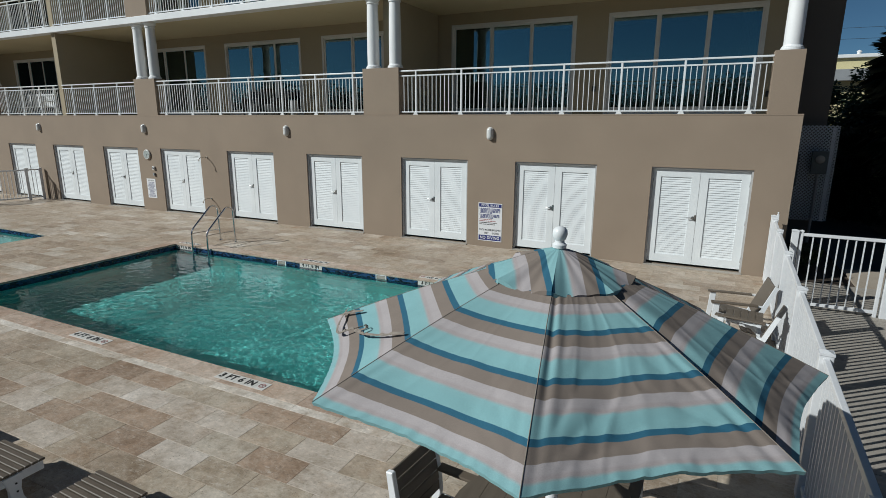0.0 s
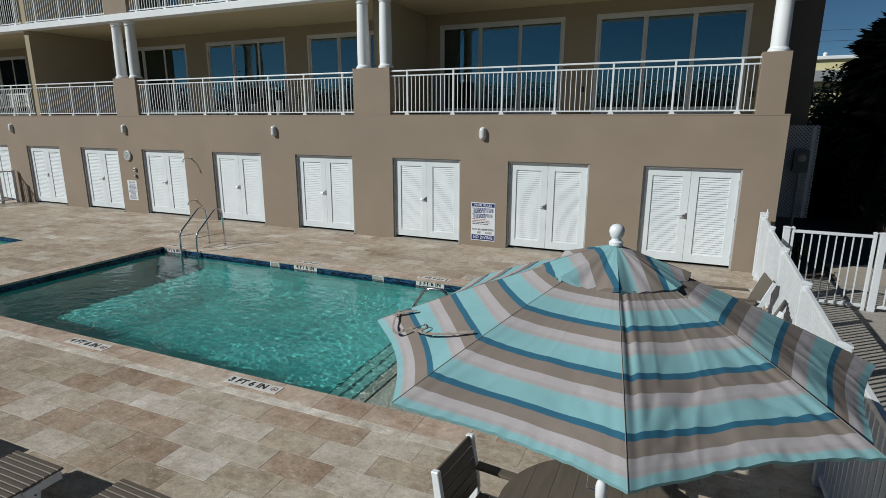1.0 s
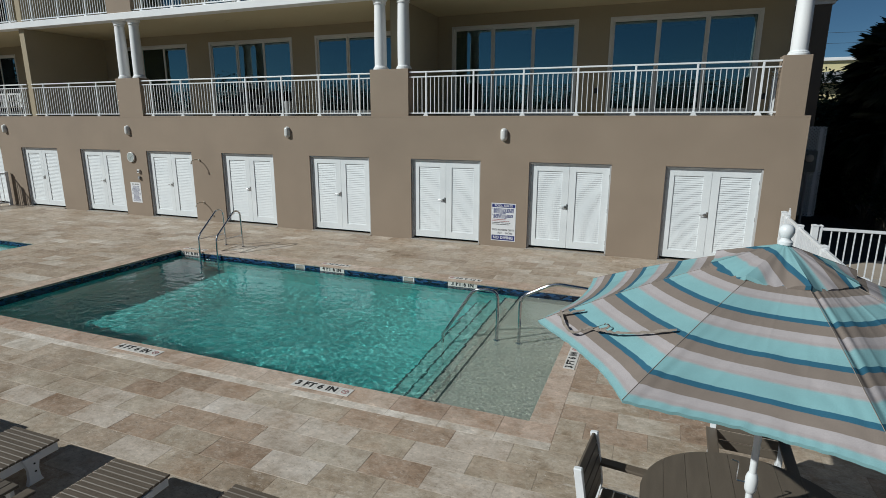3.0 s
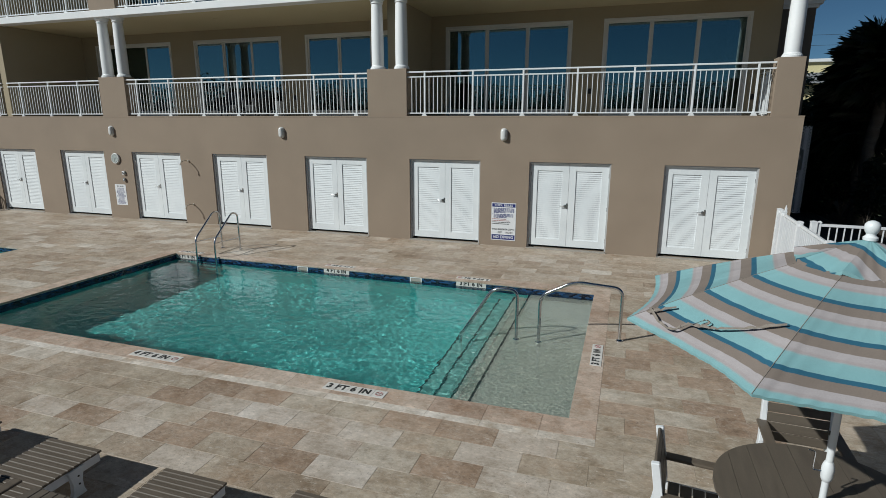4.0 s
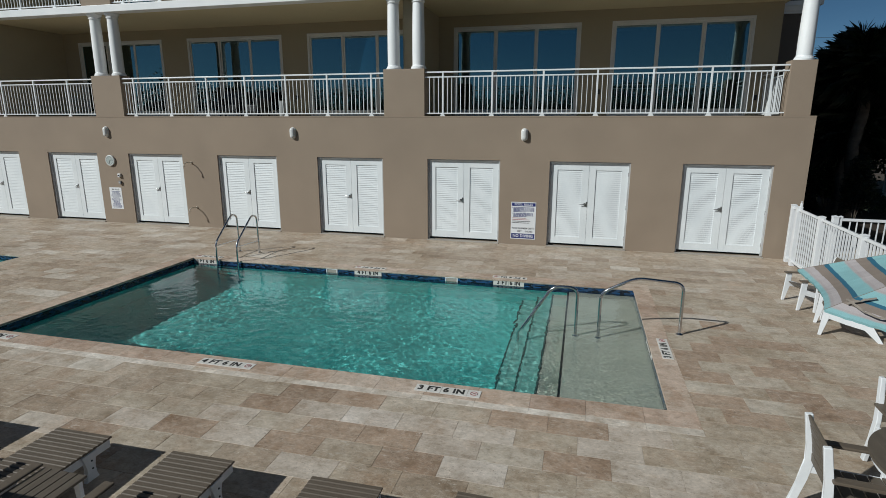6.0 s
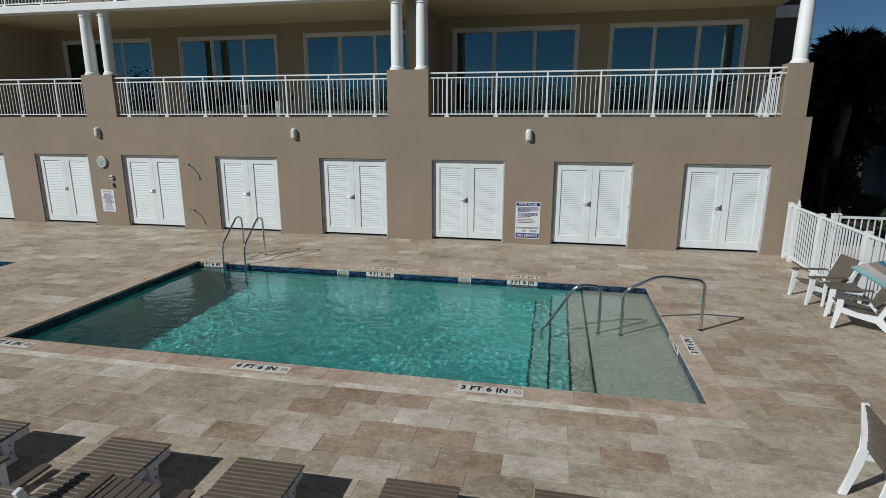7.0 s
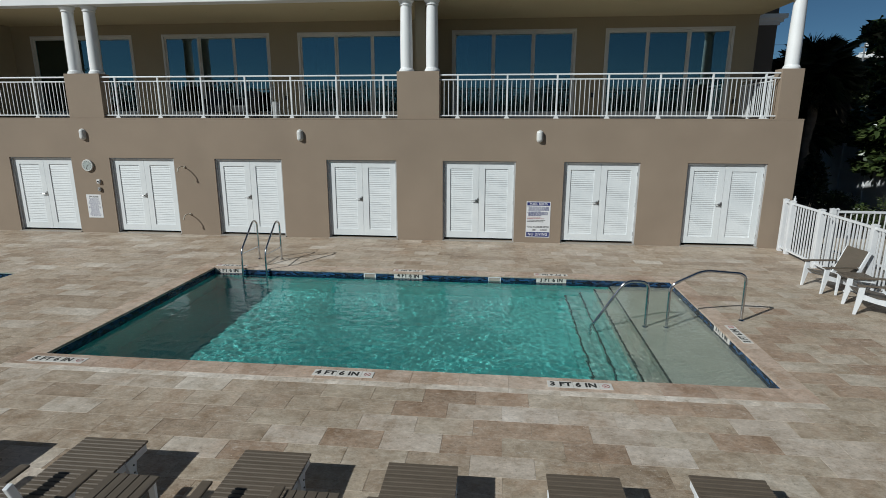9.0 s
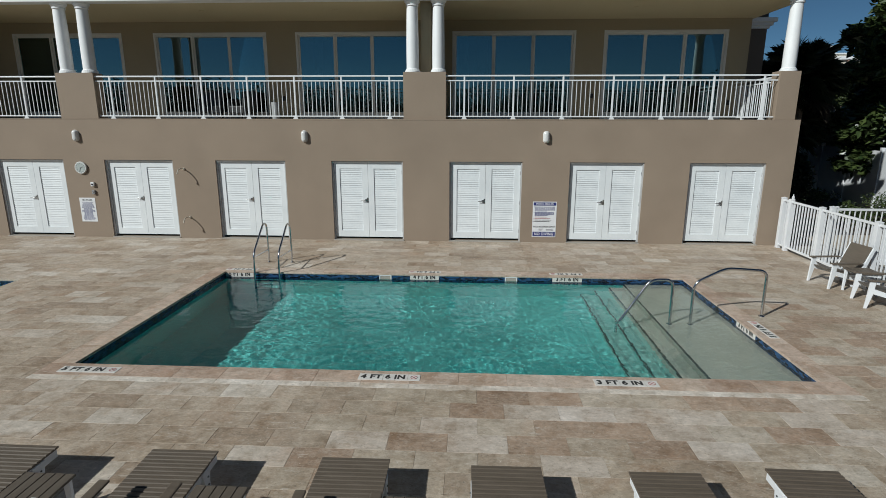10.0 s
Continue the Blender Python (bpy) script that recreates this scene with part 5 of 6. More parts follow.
def lounger(m):
    """Chaise with its foot end at local y = 0, running to -y; raised back, brown slats on a white frame."""
    e = thing("sun_lounger", m, "brown slatted sun lounger with white frame and raised back", "sun lounger", "row of sun loungers")
    w, zt = 0.285, 0.31
    for s in (-1, 1):
        x = s * (w - 0.03)
        part("side_rail", bbox(x - 0.016, x + 0.016, -1.9, -0.012, zt - 0.115, zt - 0.018, 0.004), LOUNGEWHITE, e)
        for y in (-0.22, -1.45):
            bm = bmesh.new()
            outline(bm, [(-0.075, 0), (0.055, 0), (0.03, 0.06), (0.025, 0.14), (0.06, zt - 0.03), (-0.08, zt - 0.03), (-0.045, 0.14), (-0.05, 0.06)], 0.036,
                    lambda u, v, d, x=x, y=y, s=s: (x - 0.018 + d + s * 0.016, y + u, v))
            leg = part("leg", bevelled(bm, 0.004, 1), LOUNGEWHITE, e)
            for zz in (0.12, 0.2):
                bm = bmesh.new()
                bmesh.ops.create_uvsphere(bm, u_segments=8, v_segments=5, radius=0.009, matrix=Matrix.Translation((x + s * 0.035, y, zz)))
                part("bolt", bm, BLACKPLASTIC, leg)
        bm = bmesh.new()
        outline(bm, [(-0.93, zt - 0.03), (-0.86, zt - 0.03), (-0.845, 0.36), (-0.85, 0.40), (-0.83, 0.44), (-0.79, 0.47), (-0.97, 0.47), (-0.93, 0.43), (-0.915, 0.38), (-0.92, 0.34)], 0.034,
                lambda u, v, d, x=x, s=s: (x + s * 0.022 - 0.012 + d, u, v))
        part("arm_post", bevelled(bm, 0.004, 1), LOUNGEWHITE, e)
        bm = bbox(x - 0.042 + s * 0.02, x + 0.042 + s * 0.02, -1.30, -0.62, 0.47, 0.495, 0.011)
        part("arm", bm, BROWN, e)
    for k in range(22):
        y = -0.002 - k * 0.0495
        bm = bmesh.new()
        prof = [(y, zt - 0.008), (y - 0.002, zt - 0.003), (y - 0.006, zt), (y - 0.038, zt), (y - 0.042, zt - 0.003), (y - 0.044, zt - 0.008)]
        outline(bm, prof + [(y - 0.044, zt - 0.022), (y, zt - 0.022)], 2 * w, lambda u, v, d: (-w + d, u, v))
        part("slat", bm, BROWN, e)
    a = Matrix.Translation((0, -1.08, zt - 0.02)) @ Matrix.Rotation(radians(-73), 4, "X")
    for k in range(10):
        y = -0.03 - k * 0.0535
        bm = bmesh.new()
        box(bm, -w + 0.049, w - 0.049, y - 0.048, y, 0.0, 0.02, a)
        part("back_slat", bevelled(bm, 0.004, 1), BROWN, e)
    for s in (-1, 1):
        bm = bmesh.new()
        x = s * (w - 0.03)
        box(bm, x - 0.018, x + 0.018, -0.61, 0.02, -0.03, 0.022, a)
        part("back_stile", bevelled(bm, 0.008, 2), LOUNGEWHITE, e)
    bm = bmesh.new()
    box(bm, -w + 0.049, w - 0.049, -0.605, -0.5665, -0.005, 0.022, a)
    part("back_cap", bevelled(bm, 0.005, 1), BROWN, e)
    return e


FEET = [(-10.80, 1.577), (-9.304, 1.582), (-7.734, 1.545), (-6.418, 1.498), (-5.076, 1.485), (-3.888, 1.586)]
first = lounger(pose(FEET[0][0], FEET[0][1], 0) @ Matrix.Diagonal((1.055, 1.08, 0.92, 1)))
for x, y in FEET[1:]:
    copy_thing(first, pose(x, y, 0, 0, 0, -1.0 if x > -4.5 else 0.6))


def side_table(m, w, d, h, label, group):
    e = thing("side_table", m, label, "table", group)
    for k in range(5):
        x0 = -w / 2 + k * w / 5
        part("plank", bbox(x0 + 0.002, x0 + w / 5 - 0.002, -d / 2, d / 2, h - 0.022, h, 0.004, 1), BROWNX, e)
    for s in (-1, 1):
        part("rail", bbox(-w / 2 + 0.03, w / 2 - 0.03, s * (d / 2 - 0.05) - 0.012, s * (d / 2 - 0.05) + 0.012, h - 0.08, h - 0.0225, 0.003), LOUNGEWHITE, e)
        for q in (-1, 1):
            bm = bmesh.new()
            x = q * (w / 2 - 0.045)
            y = s * (d / 2 - 0.05)
            outline(bm, [(-0.03, h - 0.0225), (0.03, h - 0.0225), (0.018 + 0.012 * q, 0), (-0.018 + 0.012 * q, 0)], 0.034, lambda u, v, dd, x=x, y=y: (x + u, y - 0.017 + dd, v))
            part("leg", bevelled(bm, 0.004, 1), LOUNGEWHITE, e)
    part("stretcher", bbox(-w / 2 + 0.06, w / 2 - 0.06, -0.015, 0.015, 0.13, 0.16, 0.003), LOUNGEWHITE, e)
    return e


for x, y in ((-10.1, 0.769), (-8.653, 0.688), (-7.176, 0.639), (-5.751, 0.597)):
    side_table(pose(x, y, 0), 0.42, 0.47, 0.425, "small brown plank side table between sun loungers", "tables between the loungers")


def club_chair(m):
    """Low lounge chair facing -x: white tapered legs and frame, brown seat, back and arms."""
    e = thing("lounge_chair", m, "low white-framed lounge chair with brown seat and back", "chair", "lounge chairs by the fence")
    w = 0.31
    for s in (-1, 1):
        y = s * (w - 0.02)
        bm = bmesh.new()
        outline(bm, [(-0.37, 0), (-0.325, 0), (-0.255, 0.30), (-0.25, 0.50), (-0.335, 0.50), (-0.345, 0.32)], 0.036, lambda u, v, d, y=y: (u, y - 0.018 + d, v))
        part("front_leg", bevelled(bm, 0.005, 1), LOUNGEWHITE, e)
        bm = bmesh.new()
        outline(bm, [(-0.26, 0.27), (-0.05, 0.215), (0.18, 0.165), (0.36, 0.0), (0.42, 0.0), (0.26, 0.25), (0.47, 0.80), (0.42, 0.815), (0.20, 0.27), (-0.05, 0.295), (-0.26, 0.36)],
                0.034, lambda u, v, d, y=y, s=s: (u, y - 0.017 + d - s * 0.002, v))
        part("side_frame", bm, LOUNGEWHITE, e)
        part("arm", bbox(-0.37, 0.24, y - 0.045, y + 0.045, 0.50, 0.522, 0.008), BROWN, e)
        bm = bmesh.new()
        box(bm, 0.22, 0.33, y - 0.012, y + 0.012, 0.49, 0.515)
        part("arm_bracket", bm, LOUNGEWHITE, e)
    a = Matrix.Translation((-0.30, 0, 0.34)) @ Matrix.Rotation(radians(10), 4, "Y")
    bm = bmesh.new()
    box(bm, 0, 0.52, -w + 0.045, w - 0.045, 0, 0.018, a)
    part("seat", bevelled(bm, 0.006, 2), BROWNX, e)
    a = Matrix.Translation((0.20, 0, 0.27)) @ Matrix.Rotation(radians(22), 4, "Y")
    bm = bmesh.new()
    box(bm, -0.012, 0.008, -w + 0.043, w - 0.043, 0.06, 0.59, a)
    part("back", bevelled(bm, 0.006, 2), BROWNX, e)
    return e


first = club_chair(pose(0.585, 8.215, 0, 0, 0, 5))
copy_thing(first, pose(0.59, 6.955, 0, 0, 0, -14))
side_table(pose(0.675, 7.64, 0, 0, 0, -4), 0.46, 0.46, 0.45, "small brown and white side table between lounge chairs", "table by the fence")


# ---- things: fences and gate ----
def picket_mesh(name, w, h):
    bm = bbox(-w / 2, w / 2, -w / 2, w / 2, 0, h, 0)
    me = bpy.data.meshes.new(name)
    bm.to_mesh(me)
    bm.free()
    me.materials.append(VINYL)
    return me


ME_PICK = picket_mesh("picket", 0.024, 1.08)
ME_SLIM = picket_mesh("picket", 0.018, 0.98)


def fence_post(parent, x, h, w=0.1):
    p = part("post", bbox(x - w / 2, x + w / 2, -w / 2, w / 2, 0, h, 0.006), VINYL, parent)
    bm = bmesh.new()
    c = w / 2 + 0.004
    box(bm, x - c, x + c, -c, c, h, h + 0.018)
    vs = [bm.verts.new((x + sx * c * 0.9, sy * c * 0.9, h + 0.018)) for sx, sy in ((-1, -1), (1, -1), (1, 1), (-1, 1))]
    tip = bm.verts.new((x, 0, h + 0.034))
    for k in range(4):
        bm.faces.new((vs[k], vs[(k + 1) % 4], tip))
    part("cap", bm, VINYL, p)
    return p


def vinyl_fence(m, length, posts, h, me, gap, label, name="fence", low=0.08, stiles=(), category="fence"):
    """A picket fence along +x with two rails and capped posts."""
    e = thing(name, m, label, category, "white fences" if category == "fence" else "")
    for x in posts:
        fence_post(e, x, h + 0.02, 0.05 if x in stiles else 0.1)
    ins = sorted(posts)
    for a, b in zip(ins, ins[1:]):
        part("top_rail", bbox(a + 0.02, b - 0.02, -0.022, 0.022, h - 0.05, h, 0.005), VINYL, e)
        part("bottom_rail", bbox(a + 0.02, b - 0.02, -0.022, 0.022, low, low + 0.05, 0.005), VINYL, e)
        n = round((b - a - 0.1) / gap)
        for k in range(1, n):
            ob = share("picket", me, e, pose(a + 0.05 + (b - a - 0.1) * k / n, 0, low + 0.02))
            ob.scale.z = (h - 0.03 - low - 0.02) / (1.08 if me is ME_PICK else 0.98)
    return e


FA = Vector((1.235, 11.60, 0))
FB = Vector((0.90, 0.0, 0))
fdir = FB - FA
fang = math.degrees(math.atan2(fdir.y, fdir.x))
vinyl_fence(pose(FA.x, FA.y, 0, 0, 0, fang), fdir.length, [0.05, 0.40, 1.69, 3.52, 5.42, 7.37, 9.37, 11.37], 1.275, ME_PICK, 0.115,
            "white vinyl picket fence with capped posts beside the terrace")
e = thing("gate_latch", pose(1.26, 11.22, 1.296), "white vertical magnetic gate latch on a fence post", "latch")
part("body", bbox(-0.02, 0.02, -0.025, 0.025, 0, 0.09, 0.006), VINYL, e)
part("knob", lathe(bmesh.new(), [(0.014, 0.09), (0.012, 0.11), (0.016, 0.125), (0.008, 0.135)], 12), VINYL, e, smooth=True)
GATE_LINE = pose(1.365, 9.92, 0, 0, 0, -1)
vinyl_fence(GATE_LINE, 0.1, [0.05], 1.29, ME_SLIM, 0.115, "single white capped post that carries the gate", "fence_post", category="post")
vinyl_fence(GATE_LINE, 1.3, [0.14, 1.29], 1.29, ME_SLIM, 0.115, "closed white picket gate with slim stiles across the boardwalk", "gate", 0.06, (0.14, 1.29), "gate")
vinyl_fence(GATE_LINE, 6.0, [1.40, 3.25, 5.1], 1.29, ME_SLIM, 0.115, "white picket fence beside the boardwalk gate", low=0.06)
vinyl_fence(pose(-23.78, 11.72, 0, 0, 0, -101), 6.0, [0.05, 0.52, 2.3, 4.1], 1.20, ME_SLIM, 0.115, "white metal picket fence at the terrace's far end", low=0.08)

# ---- balcony furniture and fittings ----


def balcony_chair(m):
    e = thing("balcony_chair", m, "dark wicker armchair on the balcony behind the railing", "chair", "balcony chairs")
    part("seat", bbox(-0.28, 0.28, -0.28, 0.28, 0.2, 0.42, 0.03), BLACKPLASTIC, e)
    bm = bmesh.new()
    box(bm, -0.3, 0.3, 0.2, 0.28, 0.3, 0.92, Matrix.Rotation(radians(-8), 4, "X"))
    part("backrest", bevelled(bm, 0.03, 3), BLACKPLASTIC, e)
    for s in (-1, 1):
        part("arm", bbox(s * 0.29 - 0.045, s * 0.29 + 0.045, -0.28, 0.24, 0.36, 0.63, 0.025), BLACKPLASTIC, e)
        for y in (-0.24, 0.24):
            part("leg", bbox(s * 0.26 - 0.02, s * 0.26 + 0.02, y - 0.02, y + 0.02, 0, 0.22, 0.004), BLACKPLASTIC, e)
    return e


first = balcony_chair(pose(-14.76, 14.21, 3.207, 0, 0, 15))
for x, y, a in ((-13.82, 14.3, -20),):
    copy_thing(first, pose(x, y, 3.207, 0, 0, a))
e = thing("bench", pose(-25.3, 12.72, 3.207), "white slatted bench on the far balcony", "bench")
for k in range(4):
    part("seat_slat", bbox(-1.0, 1.0, -0.24 + k * 0.115, -0.14 + k * 0.115, 0.36, 0.385, 0.004, 1), WHITE, e)
for k in range(14):
    part("back_slat", bbox(-0.96 + k * 0.145, -0.90 + k * 0.145, 0.225, 0.245, 0.38, 0.84, 0.003, 1), WHITE, e)
part("back_rail", bbox(-1.0, 1.0, 0.215, 0.255, 0.841, 0.90, 0.006, 1), WHITE, e)
for sx in (-0.92, 0.92):
    for sy in (-0.2, 0.2):
        part("leg", bbox(sx - 0.03, sx + 0.03, sy - 0.03, sy + 0.03, 0, 0.359, 0.004, 1), WHITE, e)
    part("arm", bbox(sx - 0.035, sx + 0.035, -0.26, 0.21, 0.58, 0.61, 0.006, 1), WHITE, e)
    part("arm_post", bbox(sx - 0.025, sx + 0.025, -0.2255, -0.1745, 0.3855, 0.579, 0.004, 1), WHITE, e)
e = thing("planter", pose(-12.62, 13.83, 3.207), "plain white cylindrical planter on the balcony", "planter")
part("body", lathe(bmesh.new(), [(0.10, 0), (0.105, 0.02), (0.115, 0.50), (0.118, 0.52), (0.10, 0.52)], 20), CURTAIN, e, smooth=True)
for x, z in ((-3.08, 3.95), (1.05, 3.75), (-12.72, 3.88), (-8.26, 3.9)):
    e = thing("outlet_box", pose(x, BY, z), "small dark weatherproof outlet box on the balcony wall", "outlet", "balcony outlets")
    part("cover", bbox(-0.045, 0.045, -0.05, 0, -0.07, 0.07, 0.006), BLACKPLASTIC, e)
for x in (-2.38, -5.6, -10.57, -14.33, -19.38):
    e = thing("downlight", pose(x, 13.27, 6.18), "small round white downlight in the balcony soffit", "lamp", "soffit lights")
    part("trim", lathe(bmesh.new(), [(0.055, -0.008), (0.07, -0.006), (0.07, 0.0)], 20), SOFFIT, e, smooth=True)

# ---- beyond the terrace ----
walkway = tagged(new("boardwalk"), "pale weathered boardwalk planks with fence shadows", "boardwalk", kind="structure")
rng = random.Random(5)
y = -4.0
me_pl = bpy.data.meshes.new("plank")
bm = bbox(0, 2.6, 0, 0.136, -0.04, 0.0, 0)
bm.to_mesh(me_pl)
bm.free()
me_pl.materials.append(BOARD)
while y < 11.7:
    share("plank", me_pl, walkway, pose(DX1 + 0.03, y, 0.002 * rng.random()))
    y += 0.141
part("path", bbox(2.75, 4.5, 13.35, 25.0, -0.06, -0.01, 0), ASPHALT, kind="structure", label="dark asphalt path in the shade")
bm = bbox(4.02, 14.0, 3.0, 11.9, -0.06, -0.004, 0)
box(bm, 2.8, 14.0, 11.9, 13.35, -0.06, -0.004)
part("pavement", bm, PAVING, kind="structure", label="pale tan pavement beyond the boardwalk")


# white lath with the shade of its corner greyed into the base colour
LATH = surface("shade_greyed_white_lath", (0.50, 0.52, 0.53), (0.64, 0.65, 0.66), 3, 40, 0.6)
DARKBOX = surface("dark_green_box_paint", (0.075, 0.09, 0.088), (0.10, 0.115, 0.112), 3, 40, 0.5)


def lattice(m, w, h):
    e = thing("lattice_screen", m, "white diamond lattice screen in front of service boxes", "lattice")
    bm = bmesh.new()
    step, t = 0.085, 0.0115
    for layer, sgn in ((0, 1), (1, -1)):
        k = -h
        while k < w:
            a0, a1 = max(0.0, k), min(w, k + h)
            if a1 > a0:
                z0, z1 = a0 - k, a1 - k
                if sgn < 0:
                    z0, z1 = h - z0, h - z1
                p, q = Vector((a0, layer * 0.008, z0)), Vector((a1, layer * 0.008, z1))
                d = (q - p).normalized()
                o = Vector((-d.z, 0, d.x)) * t
                vs = [bm.verts.new(v) for v in (p - o, q - o, q + o, p + o)]
                vs2 = [bm.verts.new(v.co + Vector((0, 0.007, 0))) for v in vs]
                bm.faces.new(vs)
                bm.faces.new(vs2[::-1])
                for i in range(4):
                    bm.faces.new((vs[i], vs2[i], vs2[(i + 1) % 4], vs[(i + 1) % 4]))
            k += step
    part("lath", bm, LATH, e, kind="stuff")
    for x in (0.02, w - 0.14):
        part("post", bbox(x, x + 0.07, 0.02, 0.09, 0, h - 0.05, 0.004), VINYL, e)
    return e


lattice(pose(1.51, 15.88, 0.62), 1.26, 2.39)
e = thing("meter_box", pose(2.42, 15.64, 1.83), "dark electric meter box with a round glass dial", "meter")
part("case", bbox(-0.17, 0.17, 0, 0.16, 0, 0.56, 0.01), DARKBOX, e)
part("dial", lathe(bmesh.new(), [(0.1, 0), (0.1, 0.03), (0.07, 0.055)], 18), CONCRETE, e, smooth=True).matrix_basis = pose(0, 0, 0.36, 90)
bm = bmesh.new()
tube(bm, [(0, 0.08, 0), (0, 0.08, -1.80)], 0.035, 8)
part("conduit", bm, GREYMETAL, e)
e = thing("meter_box", pose(1.80, 15.66, 1.5), "plain dark electric cabinet on the shaded wall", "meter")
part("case", bbox(-0.18, 0.18, 0, 0.14, 0, 0.8, 0.01), DARKBOX, e)
bm = bmesh.new()
tube(bm, [(0, 0.07, 0), (0, 0.07, -1.5)], 0.03, 8)
part("conduit", bm, GREYMETAL, e)


def leaf_cloud(bm, rng, centre, radii, count, size, shape=1.7, hang=0.0):
    """Many small folded leaves scattered through a rough ellipsoid."""
    c = Vector(centre)
    for _ in range(count):
        d = Vector((rng.gauss(0, 1), rng.gauss(0, 1), rng.gauss(0, 1))).normalized()
        k = rng.random() ** 0.45
        p = c + Vector((d.x * radii[0], d.y * radii[1], d.z * radii[2])) * k
        s = size * rng.uniform(0.6, 1.3)
        u = Vector((rng.uniform(-1, 1), rng.uniform(-1, 1), rng.uniform(-0.7, 0.4) - hang)).normalized()
        v = u.cross(Vector((rng.uniform(-1, 1), rng.uniform(-1, 1), 1))).normalized()
        n = u.cross(v) * 0.15 * s
        a, b = bm.verts.new(p), bm.verts.new(p + u * s)
        l, r = bm.verts.new(p + u * s * 0.5 + v * s / (2 * shape) + n), bm.verts.new(p + u * s * 0.5 - v * s / (2 * shape) + n)
        bm.faces.new((a, l, b))
        bm.faces.new((a, b, r))


def fan_frond(bm, base, way, rng, length, blade):
    """A palm's fan: a stalk and a spread of narrow drooping blades."""
    d = way.normalized()
    tip = base + d * length
    side = d.cross(Vector((0, 0, 1)))
    side = side.normalized() if side.length > 0.05 else Vector((1, 0, 0))
    up = side.cross(d).normalized()
    vs = [bm.verts.new(base + side * 0.015), bm.verts.new(base - side * 0.015), bm.verts.new(tip - side * 0.01), bm.verts.new(tip + side * 0.01)]
    bm.faces.new(vs)
    n = 34
    for k in range(n):
        a = radians(-120 + 240 * k / (n - 1)) + rng.uniform(-0.05, 0.05)
        q = (d * math.cos(a) + side * math.sin(a)).normalized()
        L = blade * (0.75 + 0.25 * math.cos(a)) * rng.uniform(0.85, 1.1)
        m1 = tip + q * L * 0.5 + up * 0.03 * L
        e1 = tip + q * L - Vector((0, 0, 0.35 * L * (0.4 + rng.random() * 0.6)))
        wv = (q.cross(up)).normalized() * 0.013
        a0, b0, c0, d0, t0 = bm.verts.new(tip), bm.verts.new(m1 + wv), bm.verts.new(m1 - wv), bm.verts.new(m1), bm.verts.new(e1)
        bm.faces.new((a0, b0, t0))
        bm.faces.new((a0, t0, c0))


def palm(x, y, h, seed, r=1.0, fronds=70):
    rng = random.Random(seed)
    e = thing("palm_tree", pose(x, y, -0.05), "dense cabbage palm with dark fan fronds", "tree", "palms")
    bm = bmesh.new()
    pts = [(0.05 * math.sin(k), 0.05 * math.cos(k * 1.3), h * k / 10) for k in range(11)]
    tube(bm, pts, 0.2, 12, 0.75)
    part("trunk", bm, TRUNK, e, smooth=True)
    bm, dry = bmesh.new(), bmesh.new()
    top = Vector(pts[-1])
    for k in range(fronds):
        az = k * 2.39996 + rng.uniform(-0.2, 0.2)
        el = radians(rng.uniform(-50, 75))
        way = Vector((math.cos(az) * math.cos(el), math.sin(az) * math.cos(el), math.sin(el)))
        low = el < radians(-38)
        fan_frond(dry if low else bm, top + Vector((0, 0, rng.uniform(-0.3, 0.3))), way, rng, r * rng.uniform(0.7, 1.15), r * rng.uniform(0.7, 0.95))
    part("crown", bm, SHADELEAF, e, kind="stuff")
    part("dead_frond", dry, DRYLEAF, e, "hanging dry fronds", kind="stuff")
    return e


def tree(name, x, y, h, crown, seed, leaf, count, mat, label, spread=1.0, limbs=9, boughs=()):
    """A tapered trunk, forking limbs and a crown of small leaves in uneven clumps."""
    rng = random.Random(seed)
    e = thing(name, pose(x, y, -0.05), label, "tree", "trees")
    bm = bmesh.new()
    tube(bm, [(0, 0, 0), (0.05, 0.03, h * 0.3), (-0.04, 0.06, h * 0.62)], 0.13, 10, 0.6)
    ends = []
    for k in range(limbs):
        az = k * 2.4 + rng.uniform(-0.3, 0.3)
        z = h * (0.24 + 0.74 * (k + rng.random()) / limbs)
        rr = crown * rng.uniform(0.45, 0.95) * spread
        tipv = Vector((rr * math.cos(az), rr * math.sin(az), z))
        tube(bm, [(-0.02, 0.04, h * rng.uniform(0.3, 0.6)), tipv * 0.5 + Vector((0, 0, h * 0.28)), tipv], 0.05, 7, 0.35)
        ends.append(tipv)
    for b in boughs:
        tipv = Vector(b)
        tube(bm, [(-0.02, 0.04, h * 0.35), tipv * 0.5 + Vector((0, 0, h * 0.3)), tipv], 0.045, 7, 0.35)
        ends.append(tipv)
    part("trunk", bm, TRUNK, e, smooth=True)
    bm = bmesh.new()
    for t in ends + [Vector((0, 0, h * 0.95))]:
        for _ in range(3):
            c = t + Vector((rng.gauss(0, 1), rng.gauss(0, 1), rng.gauss(0, 0.8))) * crown * 0.22
            leaf_cloud(bm, rng, c, [crown * rng.uniform(0.2, 0.36)] * 2 + [crown * rng.uniform(0.16, 0.28)], count // (3 * limbs + 3), leaf)
    part("crown", bm, mat, e, kind="stuff")
    return e


